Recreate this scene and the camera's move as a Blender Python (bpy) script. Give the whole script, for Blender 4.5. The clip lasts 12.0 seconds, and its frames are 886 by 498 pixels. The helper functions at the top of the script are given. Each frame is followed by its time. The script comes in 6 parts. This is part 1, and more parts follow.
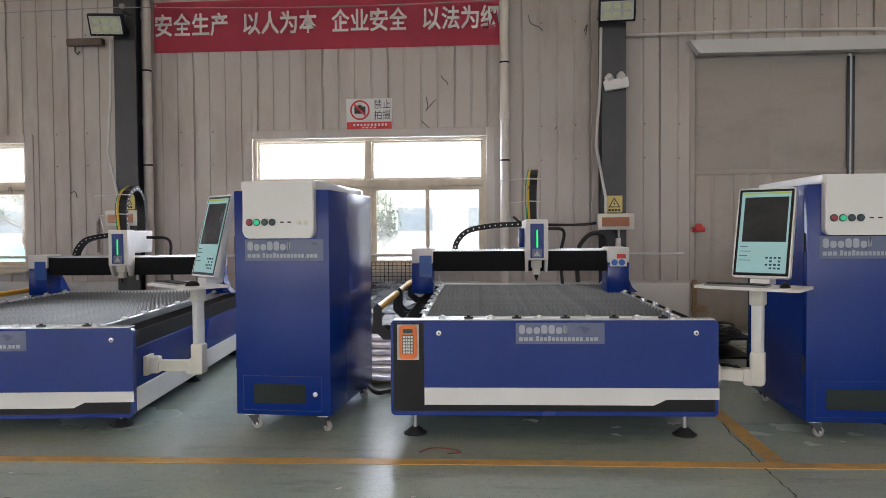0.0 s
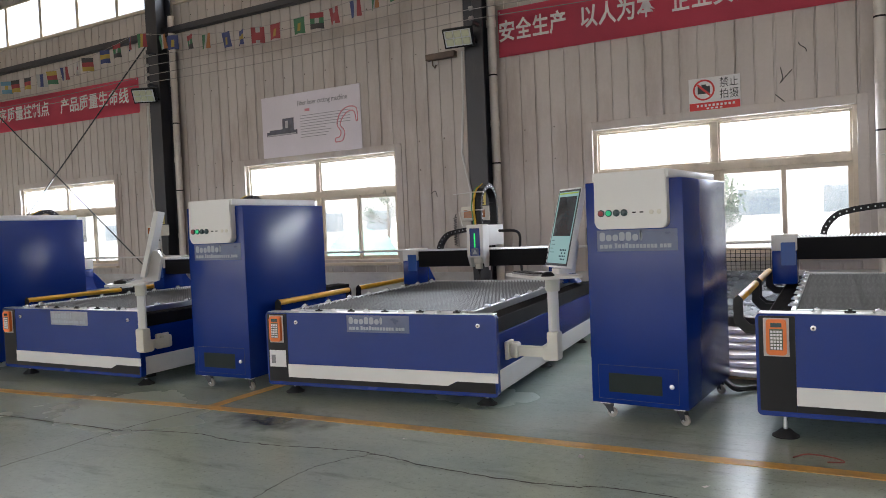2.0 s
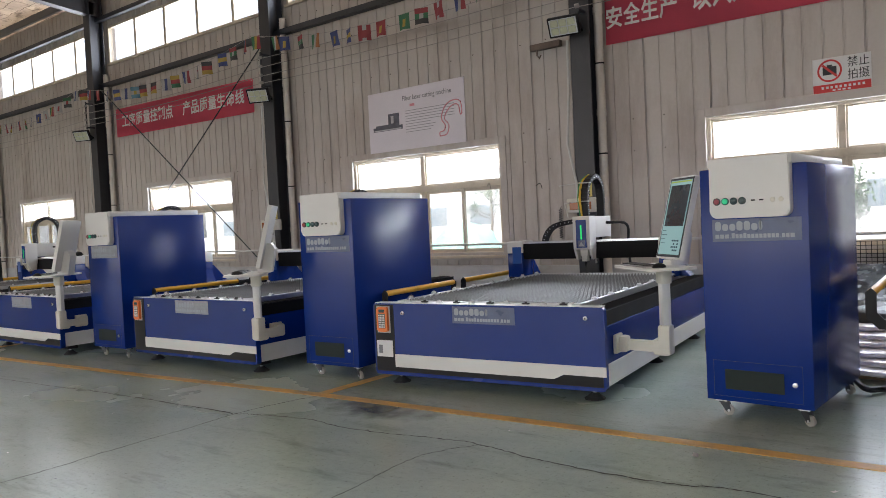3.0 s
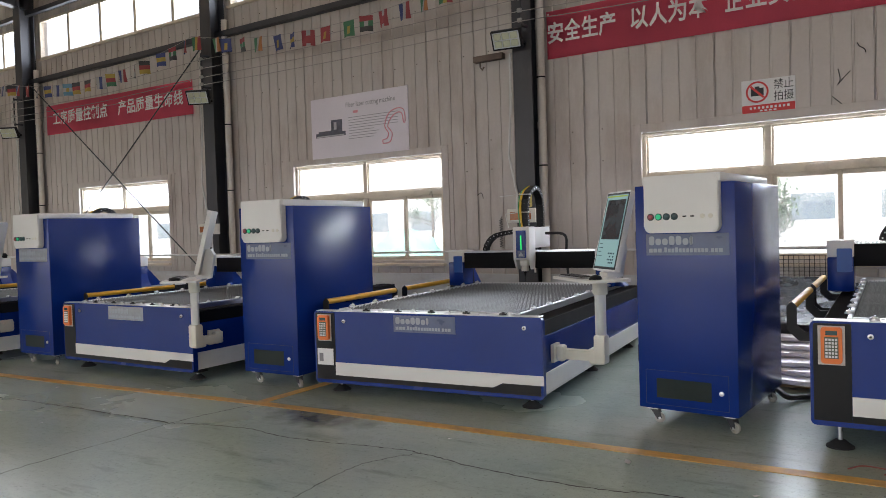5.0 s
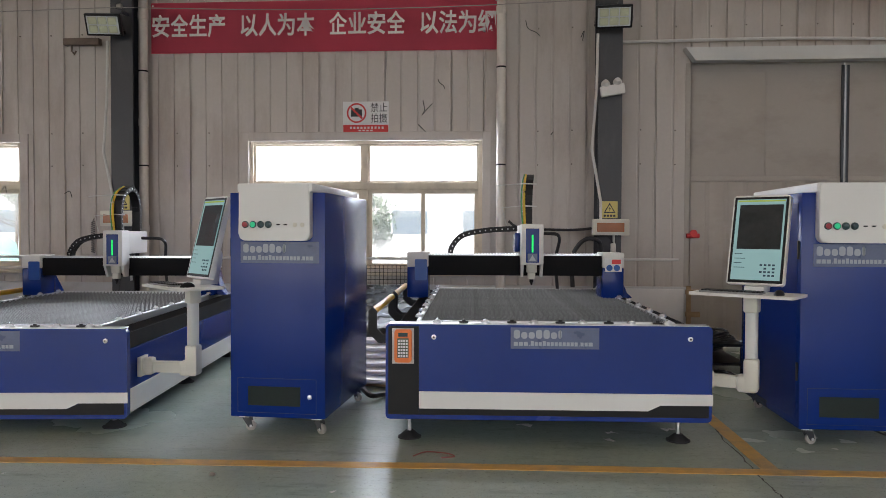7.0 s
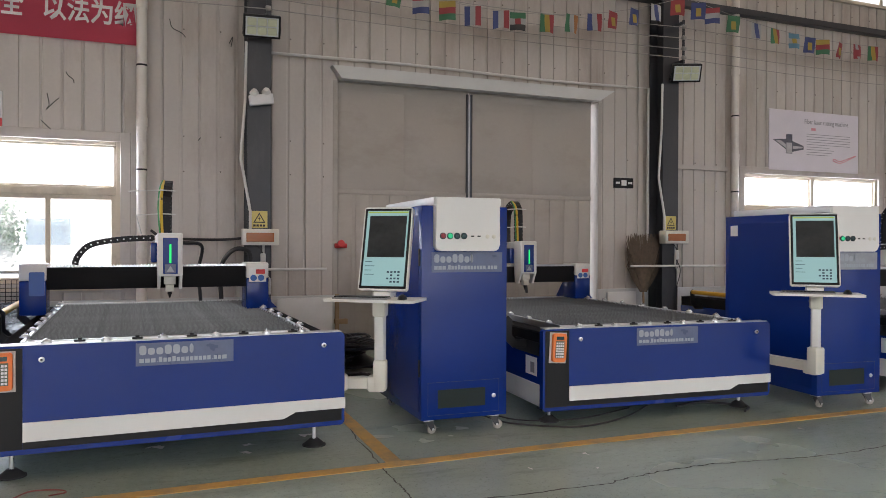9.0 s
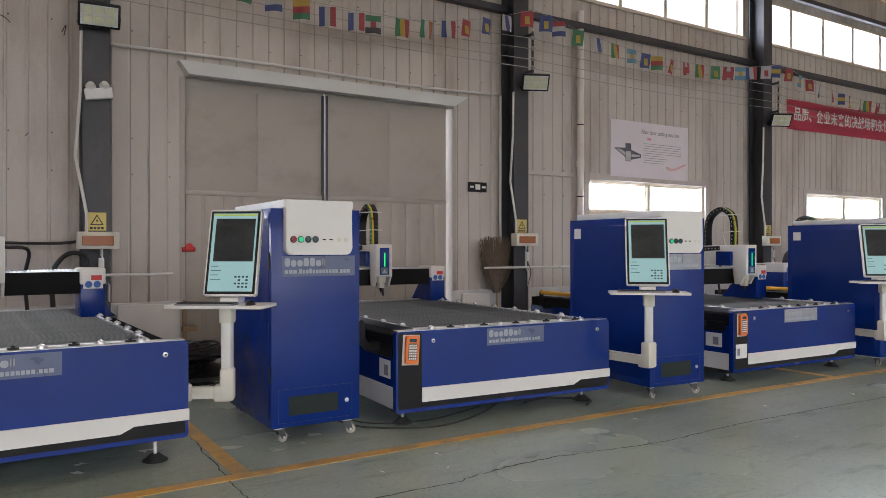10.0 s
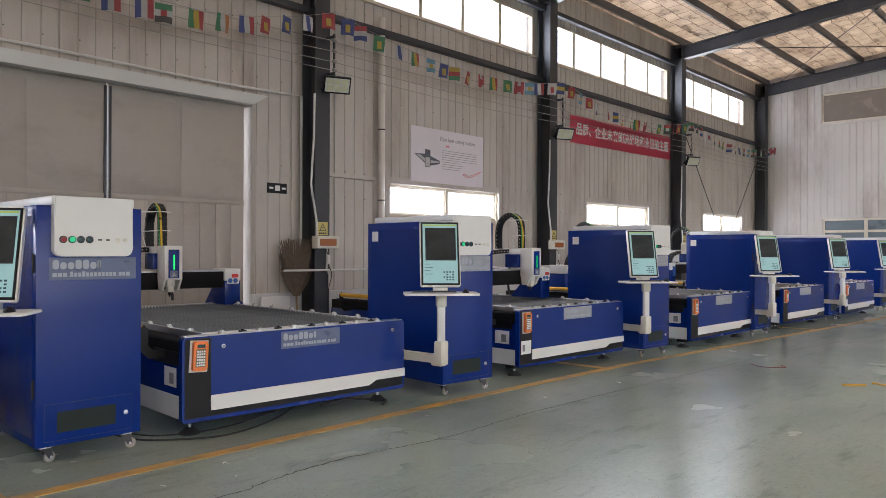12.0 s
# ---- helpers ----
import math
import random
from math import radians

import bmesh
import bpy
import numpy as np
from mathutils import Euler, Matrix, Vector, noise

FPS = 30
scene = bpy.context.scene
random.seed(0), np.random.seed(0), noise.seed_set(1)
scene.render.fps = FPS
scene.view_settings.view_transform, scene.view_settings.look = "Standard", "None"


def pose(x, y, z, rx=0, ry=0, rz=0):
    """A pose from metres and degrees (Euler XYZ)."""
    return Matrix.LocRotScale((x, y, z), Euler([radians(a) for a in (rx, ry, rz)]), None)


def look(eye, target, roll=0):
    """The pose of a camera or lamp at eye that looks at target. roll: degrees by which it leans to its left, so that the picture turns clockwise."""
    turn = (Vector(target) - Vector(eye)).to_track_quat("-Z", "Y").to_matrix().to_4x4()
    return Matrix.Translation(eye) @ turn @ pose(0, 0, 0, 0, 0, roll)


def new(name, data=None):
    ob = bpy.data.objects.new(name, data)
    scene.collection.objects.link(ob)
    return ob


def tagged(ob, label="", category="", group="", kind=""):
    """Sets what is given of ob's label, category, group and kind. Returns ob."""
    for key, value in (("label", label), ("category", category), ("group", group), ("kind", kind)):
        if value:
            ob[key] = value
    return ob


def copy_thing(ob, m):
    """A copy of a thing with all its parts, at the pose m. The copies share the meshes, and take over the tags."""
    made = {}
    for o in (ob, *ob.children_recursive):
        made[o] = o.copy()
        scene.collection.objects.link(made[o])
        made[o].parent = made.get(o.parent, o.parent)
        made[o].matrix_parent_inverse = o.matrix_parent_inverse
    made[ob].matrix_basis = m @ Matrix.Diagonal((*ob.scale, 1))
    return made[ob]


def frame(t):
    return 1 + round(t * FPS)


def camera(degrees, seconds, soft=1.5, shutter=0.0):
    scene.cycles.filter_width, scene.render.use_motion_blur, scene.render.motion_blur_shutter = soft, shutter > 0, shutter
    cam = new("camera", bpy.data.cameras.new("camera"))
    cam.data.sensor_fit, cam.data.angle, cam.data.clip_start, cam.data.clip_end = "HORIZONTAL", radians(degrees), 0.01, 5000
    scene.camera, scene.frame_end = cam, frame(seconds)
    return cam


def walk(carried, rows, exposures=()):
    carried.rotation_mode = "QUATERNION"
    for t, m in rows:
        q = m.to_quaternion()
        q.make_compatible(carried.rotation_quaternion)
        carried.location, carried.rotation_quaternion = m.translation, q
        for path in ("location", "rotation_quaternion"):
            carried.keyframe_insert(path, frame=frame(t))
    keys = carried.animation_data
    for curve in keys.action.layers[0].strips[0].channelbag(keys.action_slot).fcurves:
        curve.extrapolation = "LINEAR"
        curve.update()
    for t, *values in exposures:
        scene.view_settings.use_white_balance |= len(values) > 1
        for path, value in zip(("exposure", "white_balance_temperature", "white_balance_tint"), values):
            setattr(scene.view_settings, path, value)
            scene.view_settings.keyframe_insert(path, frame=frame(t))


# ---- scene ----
cam = camera(62.1, 12.0, 0.8)
PATH = [
    (0, (0.535, -0.263, 1.361), (0.385, 1.731, 1.306), -0.4),
    (0.5, (0.486, -0.306, 1.366), (0.162, 1.667, 1.312), -0.5),
    (1, (0.46, -0.328, 1.384), (-0.088, 1.594, 1.323), -1.2),
    (1.5, (0.418, -0.296, 1.382), (-0.365, 1.543, 1.318), -1.8),
    (2, (0.406, -0.32, 1.378), (-0.583, 1.417, 1.314), -2.4),
    (2.5, (0.402, -0.318, 1.365), (-0.744, 1.32, 1.302), -2.9),
    (2.7, (0.392, -0.299, 1.349), (-0.802, 1.304, 1.286), -3.0),
    (4.3, (0.359, -0.359, 1.376), (-0.896, 1.197, 1.307), -2.5),
    (4.5, (0.372, -0.351, 1.369), (-0.851, 1.23, 1.308), -2.3),
    (5, (0.399, -0.358, 1.382), (-0.691, 1.317, 1.326), -1.8),
    (5.5, (0.415, -0.344, 1.381), (-0.479, 1.445, 1.331), -1.1),
    (6, (0.46, -0.33, 1.373), (-0.201, 1.557, 1.327), -0.8),
    (6.2, (0.471, -0.33, 1.374), (-0.087, 1.591, 1.324), -0.5),
    (6.5, (0.492, -0.312, 1.375), (0.092, 1.647, 1.325), -0.3),
    (7, (0.526, -0.27, 1.366), (0.391, 1.725, 1.32), 0.2),
    (7.2, (0.528, -0.246, 1.351), (0.5, 1.754, 1.311), 0.3),
    (8.8, (0.716, -0.261, 1.359), (1.376, 1.627, 1.341), 0.3),
    (9, (0.733, -0.284, 1.354), (1.468, 1.576, 1.341), 0.2),
    (9.5, (0.762, -0.292, 1.354), (1.677, 1.486, 1.346), 0.1),
    (10, (0.791, -0.307, 1.361), (1.861, 1.383, 1.355), 0.0),
    (10.5, (0.814, -0.323, 1.358), (2.017, 1.275, 1.36), 0.1),
    (11, (0.81, -0.37, 1.357), (2.124, 1.138, 1.361), 0.1),
    (11.5, (0.827, -0.386, 1.358), (2.229, 1.04, 1.362), 0.2),
    (12, (0.847, -0.375, 1.351), (2.317, 0.981, 1.355), 0.2),
]
walk(cam, [(t, look(eye, target, roll)) for t, eye, target, roll in PATH], ((0, 1.43, 6200, 12), (1, 1.36, 6200, 12), (4.5, 1.31, 6200, 12), (6.5, 1.22, 6200, 12), (7.0, 1.28, 6200, 12), (9, 1.59, 6170, 13), (12, 1.59, 6170, 13)))

# ==== build ====
# ---- world and large lights ----
world = bpy.data.worlds.new("overcast_sky")
scene.world = world
world.use_nodes = True
wn = world.node_tree.nodes
sky = wn.new("ShaderNodeTexSky")
sky.sky_type, sky.sun_disc = "NISHITA", False
sky.sun_elevation, sky.sun_rotation = radians(42), radians(200)
sky.air_density, sky.dust_density, sky.ozone_density = 1.0, 3.5, 1.5
haze = wn.new("ShaderNodeHueSaturation")   # thin overcast takes most of the blue
haze.inputs["Saturation"].default_value, haze.inputs["Value"].default_value = 0.35, 1.25
world.node_tree.links.new(sky.outputs["Color"], haze.inputs["Color"])
world.node_tree.links.new(haze.outputs["Color"], wn["Background"].inputs["Color"])
wn["Background"].inputs["Strength"].default_value = 0.15

sun_data = bpy.data.lights.new("sun", "SUN")
sun_data.energy, sun_data.angle, sun_data.color = 5.0, radians(14), (1.0, 0.96, 0.9)
sun = new("sun", sun_data)
sun.matrix_world = look((0, 0, 30), (-3, 8, 0))


def window_light(name, x, y, z, w, h, power, toward, color=(0.93, 0.97, 1.0)):
    """Sky light in a window opening, shining toward +y or -y."""
    data = bpy.data.lights.new(name, "AREA")
    data.shape, data.size, data.size_y, data.energy, data.color = "RECTANGLE", w, h, power, color
    ob = new(name, data)
    ob.matrix_world = pose(x, y, z, 90 * toward, 0, 0)
    return ob


# ---- plan ----
WALL = 9.01          # inner face of the north wall
SOUTH = -15.0        # inner face of the south wall
EAST, WEST = 27.2, -36.4
COLS = [-36.2, -29.7, -23.3, -16.86, -10.43, -4.08, 1.91, 7.87, 14.10, 20.51, 27.0]
EAVE = 7.25
RISE = 0.095         # roof slope
RIDGE = (WALL + SOUTH) / 2
SIDE_WIN = [(-28.4, -25.3), (-21.9, -18.8), (-15.28, -12.15), (-8.73, -5.64), (-2.61, 0.40), (9.62, 12.68), (16.03, 19.17), (22.67, 25.75)]
WIN_Z = (0.85, 2.54)
CLERE_Z = (5.56, 6.47)
HIGH_END = [x - 0.2 for x in COLS[1:-1]] + [25.98]   # where each high window stops
GATE = (2.94, 6.86, 3.45)

SKY_IN = (0.87, 0.915, 1.0)
# South side is unseen; window lamps added there, uneven to light the machine fronts
window_light("unseen_south_window_light", 12.0, SOUTH + 0.05, 2.6, 20.0, 2.6, 22, 1, SKY_IN)
window_light("unseen_south_window_light", -16.0, SOUTH + 0.05, 2.6, 34.0, 2.6, 5, 1, SKY_IN)
window_light("unseen_south_high_light", 12.0, SOUTH + 0.05, 5.9, 20.0, 1.4, 66, 1, SKY_IN)
window_light("unseen_south_high_light", -16.0, SOUTH + 0.05, 5.9, 34.0, 1.4, 30, 1, SKY_IN)
for i in range(len(COLS) - 1):
    cx = (COLS[i] + COLS[i + 1]) / 2
    window_light("clerestory_light", cx, WALL + 0.12, sum(CLERE_Z) / 2, 5.5, 0.8, 46, -1, SKY_IN)
for xa, xb in SIDE_WIN:
    window_light("window_light", (xa + xb) / 2, WALL + 0.16, 2.24, xb - xa - 0.12, 0.44, 42, -1, SKY_IN)

# ---- materials ----


def mat(name, color, rough=0.5, metal=0.0, var=0.08, scale=3.0, grain=60.0, bump=0.0, rough_var=0.1, spec=0.5, coat=0.0,
        stain=None, stain_amt=0.0, stain_scale=(1, 1, 1), stain_edge=(0.5, 0.75), rnd=0.0):
    """Painted, plastic or metal surface with wear at two scales."""
    m = bpy.data.materials.new(name)
    m.use_nodes = True
    nt = m.node_tree
    n, l = nt.nodes, nt.links
    bs = n["Principled BSDF"]
    tc = n.new("ShaderNodeTexCoord")
    big = n.new("ShaderNodeTexNoise")
    big.inputs["Scale"].default_value, big.inputs["Detail"].default_value = scale, 5
    fine = n.new("ShaderNodeTexNoise")
    fine.inputs["Scale"].default_value, fine.inputs["Detail"].default_value = grain, 3
    l.new(tc.outputs["Object"], big.inputs["Vector"])
    l.new(tc.outputs["Object"], fine.inputs["Vector"])
    add = n.new("ShaderNodeMath")
    add.operation = "MULTIPLY_ADD"
    l.new(fine.outputs["Fac"], add.inputs[0])
    add.inputs[1].default_value = 0.35
    l.new(big.outputs["Fac"], add.inputs[2])
    ramp = n.new("ShaderNodeMapRange")
    ramp.inputs["From Min"].default_value, ramp.inputs["From Max"].default_value = 0.35, 1.0
    ramp.inputs["To Min"].default_value, ramp.inputs["To Max"].default_value = 1 - var, 1 + var
    l.new(add.outputs[0], ramp.inputs["Value"])
    val = ramp.outputs[0]
    if rnd:
        oi = n.new("ShaderNodeObjectInfo")
        rr = n.new("ShaderNodeMapRange")
        rr.inputs["To Min"].default_value, rr.inputs["To Max"].default_value = 1 - rnd, 1 + rnd
        l.new(oi.outputs["Random"], rr.inputs["Value"])
        mm = n.new("ShaderNodeMath")
        mm.operation = "MULTIPLY"
        l.new(val, mm.inputs[0])
        l.new(rr.outputs[0], mm.inputs[1])
        val = mm.outputs[0]
    hsv = n.new("ShaderNodeHueSaturation")
    hsv.inputs["Color"].default_value = (*color, 1)
    l.new(val, hsv.inputs["Value"])
    out = hsv.outputs["Color"]
    if stain:
        mp = n.new("ShaderNodeMapping")
        mp.inputs["Scale"].default_value = stain_scale
        l.new(tc.outputs["Object"], mp.inputs["Vector"])
        sn = n.new("ShaderNodeTexNoise")
        sn.inputs["Scale"].default_value, sn.inputs["Detail"].default_value, sn.inputs["Roughness"].default_value = 1.0, 8, 0.65
        l.new(mp.outputs["Vector"], sn.inputs["Vector"])
        sr = n.new("ShaderNodeMapRange")
        sr.inputs["From Min"].default_value, sr.inputs["From Max"].default_value = stain_edge
        sr.inputs["To Max"].default_value = stain_amt
        l.new(sn.outputs["Fac"], sr.inputs["Value"])
        mx = n.new("ShaderNodeMix")
        mx.data_type = "RGBA"
        l.new(sr.outputs[0], mx.inputs["Factor"])
        l.new(out, mx.inputs["A"])
        mx.inputs["B"].default_value = (*stain, 1)
        out = mx.outputs["Result"]
    l.new(out, bs.inputs["Base Color"])
    rv = n.new("ShaderNodeMapRange")
    rv.inputs["To Min"].default_value, rv.inputs["To Max"].default_value = max(0.02, rough - rough_var), min(1, rough + rough_var)
    l.new(big.outputs["Fac"], rv.inputs["Value"])
    l.new(rv.outputs[0], bs.inputs["Roughness"])
    bs.inputs["Metallic"].default_value = metal
    bs.inputs["Specular IOR Level"].default_value = spec
    bs.inputs["Coat Weight"].default_value = coat
    if bump:
        b = n.new("ShaderNodeBump")
        b.inputs["Strength"].default_value, b.inputs["Distance"].default_value = bump, 0.002
        l.new(fine.outputs["Fac"], b.inputs["Height"])
        l.new(b.outputs["Normal"], bs.inputs["Normal"])
    return m


def glow(name, color, strength, rough=0.2):
    m = bpy.data.materials.new(name)
    m.use_nodes = True
    bs = m.node_tree.nodes["Principled BSDF"]
    bs.inputs["Base Color"].default_value = (*[0.3 * c for c in color], 1)
    bs.inputs["Emission Color"].default_value = (*color, 1)
    bs.inputs["Emission Strength"].default_value = strength
    bs.inputs["Specular IOR Level"].default_value = 0.3
    bs.inputs["Roughness"].default_value = rough
    return m


BLUE = mat("blue_powder_coat", (0.003, 0.025, 0.195), 0.25, 0, 0.10, 1.6, 300, 0.04, 0.05, 0.36)
BLUE_BRIGHT = mat("bright_blue_plate", (0.012, 0.085, 0.36), 0.35, 0, 0.08, 2, 300, 0.04, 0.05)
BLUE_DARK = mat("blue_wrinkle_coat", (0.005, 0.02, 0.10), 0.42, 0, 0.10, 2, 300, 0.08, 0.06)
WHITE = mat("white_powder_coat", (0.72, 0.72, 0.70), 0.42, 0, 0.05, 2, 200, 0.05, stain=(0.35, 0.33, 0.30), stain_amt=0.25, stain_scale=(3, 3, 3), stain_edge=(0.58, 0.8))
CREAM = mat("cream_powder_coat", (0.66, 0.64, 0.56), 0.45, 0, 0.06, 4, 200, 0.05)
BLACK = mat("black_steel", (0.009, 0.009, 0.010), 0.45, 0, 0.2, 4, 120, 0.1, spec=0.25)
BELLOWS = mat("black_bellows_cloth", (0.008, 0.008, 0.009), 0.75, 0, 0.2, 6, 90, 0.2, spec=0.2)
STEEL = mat("bright_steel", (0.62, 0.63, 0.64), 0.28, 1.0, 0.12, 8, 150, 0.05)
ALU = mat("brushed_aluminium", (0.66, 0.67, 0.68), 0.34, 1.0, 0.1, 6, 150, 0.05)
SLAT = mat("raw_steel_slat", (0.22, 0.22, 0.218), 0.34, 0.85, 0.3, 9, 80, 0.1, rnd=0.12)
RUBBER = mat("black_rubber", (0.02, 0.02, 0.02), 0.75, 0, 0.2, 10, 100)
CASTER = mat("white_nylon_wheel", (0.40, 0.38, 0.34), 0.5, 0, 0.1, 20, 100)
YELLOW = mat("yellow_roller_paint", (0.72, 0.40, 0.02), 0.4, 0, 0.12, 8, 120, stain=(0.2, 0.12, 0.03), stain_amt=0.4, stain_scale=(9, 9, 9), stain_edge=(0.58, 0.75))
ORANGE = mat("orange_plastic", (0.78, 0.20, 0.04), 0.45, 0, 0.1, 8, 100)
KEYPAD = mat("keypad_grey", (0.10, 0.115, 0.085), 0.5, 0, 0.2, 20, 60)
VENT = mat("green_black_filter", (0.012, 0.022, 0.020), 0.8, 0, 0.3, 30, 200, 0.3)
FILM = mat("grey_label_film", (0.10, 0.125, 0.22), 0.30, 0, 0.15, 10, 60)
FILM_WORN = mat("peeling_label_film", (0.30, 0.32, 0.36), 0.35, 0, 0.2, 14, 40, 0.2)
LETTER = mat("pale_lettering", (0.36, 0.39, 0.45), 0.45, 0, 0.1, 8, 60)
INK = mat("dark_ink", (0.03, 0.03, 0.035), 0.6)
INK_GREY = mat("grey_ink", (0.22, 0.22, 0.24), 0.6)
INK_RED = mat("red_ink", (0.62, 0.05, 0.05), 0.6)
INK_BLUE = mat("blue_ink", (0.03, 0.12, 0.42), 0.5)
PAPER = mat("white_paper", (0.74, 0.74, 0.74), 0.6, 0, 0.05, 6, 60)
POSTER = mat("pale_poster_board", (0.74, 0.70, 0.76), 0.45, 0, 0.06, 1.5, 30)
PINK = mat("pink_print", (0.74, 0.30, 0.36), 0.5, 0, 0.1, 8, 60)
RED_LED = mat("red_button", (0.30, 0.02, 0.03), 0.3)
GREEN_LED = glow("green_button_lamp", (0.05, 0.75, 0.32), 0.2)
LED = glow("green_status_lamp", (0.03, 1.0, 0.20), 0.32)
DARK_BTN = mat("dark_button", (0.015, 0.045, 0.05), 0.25)
SCREEN = glow("lit_screen", (0.50, 0.80, 0.78), 0.135, 0.12)
SCREEN_DARK = mat("dark_screen_area", (0.03, 0.036, 0.04), 0.16, 0, 0.4, 6, 30, spec=0.4)
SCREEN_BAR = glow("screen_title_bar", (0.62, 0.80, 0.15), 0.13, 0.12)
SCREEN_KEY = glow("screen_keys", (0.08, 0.12, 0.16), 0.1, 0.12)
COLUMN = mat("dark_grey_column_paint", (0.042, 0.044, 0.051), 0.45, 0, 0.2, 1.5, 40, 0.05, stain=(0.12, 0.115, 0.11), stain_amt=0.3, stain_scale=(4, 4, 1.2), stain_edge=(0.55, 0.75))
SIDING = mat("cream_metal_siding", (0.525, 0.485, 0.45), 0.50, 0, 0.10, 0.8, 25, 0.05, rnd=0.04,
             stain=(0.22, 0.15, 0.105), stain_amt=0.8, stain_scale=(1.0, 1.0, 0.28), stain_edge=(0.50, 0.78))
PLINTH = mat("white_plinth_paint", (0.55, 0.56, 0.57), 0.7, 0, 0.08, 1.5, 30, 0.2, stain=(0.22, 0.2, 0.17), stain_amt=0.5, stain_scale=(1.5, 1.5, 3), stain_edge=(0.5, 0.75))
PVC = mat("cream_window_frame", (0.64, 0.56, 0.44), 0.45, 0, 0.08, 3, 60, stain=(0.28, 0.23, 0.17), stain_amt=0.5, stain_scale=(4, 4, 4), stain_edge=(0.52, 0.75))
LEAF = mat("beige_gate_sheet", (0.41, 0.375, 0.335), 0.5, 0, 0.06, 0.7, 20, 0.05, stain=(0.24, 0.20, 0.16), stain_amt=0.6, stain_scale=(0.8, 0.8, 1.6), stain_edge=(0.52, 0.8))
HOOD = mat("pale_sheet_hood", (0.60, 0.61, 0.60), 0.4, 0, 0.06, 2, 40)
PIPE = mat("beige_pvc_pipe", (0.70, 0.66, 0.61), 0.45, 0, 0.1, 3, 40, stain=(0.2, 0.17, 0.14), stain_amt=0.4, stain_scale=(5, 5, 2), stain_edge=(0.55, 0.75))
CONDUIT = mat("white_conduit", (0.64, 0.64, 0.62), 0.45, 0, 0.1, 5, 60)
BANNER = mat("red_banner_cloth", (0.78, 0.10, 0.165), 0.65, 0, 0.12, 1.2, 120, 0.2)
BANNER_INK = mat("white_banner_lettering", (0.82, 0.74, 0.75), 0.65, 0, 0.08, 4, 60)
INSUL = mat("foil_insulation_ceiling", (0.40, 0.335, 0.265), 0.6, 0, 0.3, 3.5, 16, 0.8, stain=(0.07, 0.045, 0.03), stain_amt=0.8, stain_scale=(2.2, 4.2, 1), stain_edge=(0.52, 0.68))
RUST = mat("grimy_brown_steel", (0.17, 0.13, 0.105), 0.7, 0, 0.3, 8, 60, 0.2)
WIRE = mat("pale_wire", (0.33, 0.32, 0.30), 0.6)
CABLE = mat("black_cable", (0.02, 0.02, 0.022), 0.5)
YCABLE = mat("yellow_cable", (0.68, 0.46, 0.03), 0.45)
GCABLE = mat("green_cable", (0.05, 0.30, 0.10), 0.45)
WARN = mat("yellow_warning_plate", (0.62, 0.52, 0.16), 0.45)
BROWN = mat("amber_box_window", (0.36, 0.12, 0.035), 0.25)
# Floodlight faces: sky reflection is put into these pale colours
LENS = mat("flood_lamp_glass", (0.62, 0.65, 0.66), 0.15, 0, 0.1, 8, 60)
LENS_CELL = mat("flood_lamp_cells", (0.60, 0.62, 0.46), 0.25, 0, 0.1, 8, 60)
STRAW = mat("straw_bristle", (0.15, 0.115, 0.085), 0.85, 0, 0.3, 20, 90)
TIMBER = mat("raw_timber", (0.36, 0.25, 0.14), 0.7, 0, 0.2, 6, 60, 0.2)
# Stain is wear plus the machines' shade, mixed into the line's colour
LINE = mat("worn_shaded_orange_line", (0.66, 0.39, 0.085), 0.45, 0, 0.18, 3, 40, stain=(0.20, 0.19, 0.14), stain_amt=0.85, stain_scale=(3.0, 3.0, 3.0), stain_edge=(0.44, 0.70))
CRACK = mat("floor_crack", (0.045, 0.045, 0.04), 0.9)
SCRAP = mat("pale_scrap", (0.60, 0.60, 0.58), 0.6)
BROWN_GLASS = mat("dusty_brown_glass", (0.22, 0.18, 0.15), 0.25)
PLASTIC_WRAP = mat("cloudy_plastic_wrap", (0.88, 0.87, 0.88), 0.14, 0, 0.12, 6, 14, 0.5)
COVER = mat("dark_plastic_cover", (0.06, 0.065, 0.07), 0.25, 0, 0.3, 5, 20, 0.6)
GROUND = mat("concrete_yard", (0.42, 0.41, 0.39), 0.9, 0, 0.12, 0.3, 6, 0.3)
FAR_WALL = mat("far_pale_wall", (0.62, 0.62, 0.60), 0.8, 0, 0.08, 0.5, 8)
FAR_DARK = mat("far_window_glass", (0.12, 0.15, 0.17), 0.3)
TARP = mat("green_tarpaulin", (0.22, 0.42, 0.34), 0.6, 0, 0.1, 2, 20)
CAR_WHITE = mat("white_car_paint", (0.75, 0.75, 0.75), 0.25)
CAR_RED = mat("red_car_paint", (0.33, 0.12, 0.12), 0.25)
FOLIAGE = mat("tree_foliage", (0.06, 0.10, 0.05), 0.8, 0, 0.3, 2, 10)
BARK = mat("tree_bark", (0.12, 0.09, 0.06), 0.9)


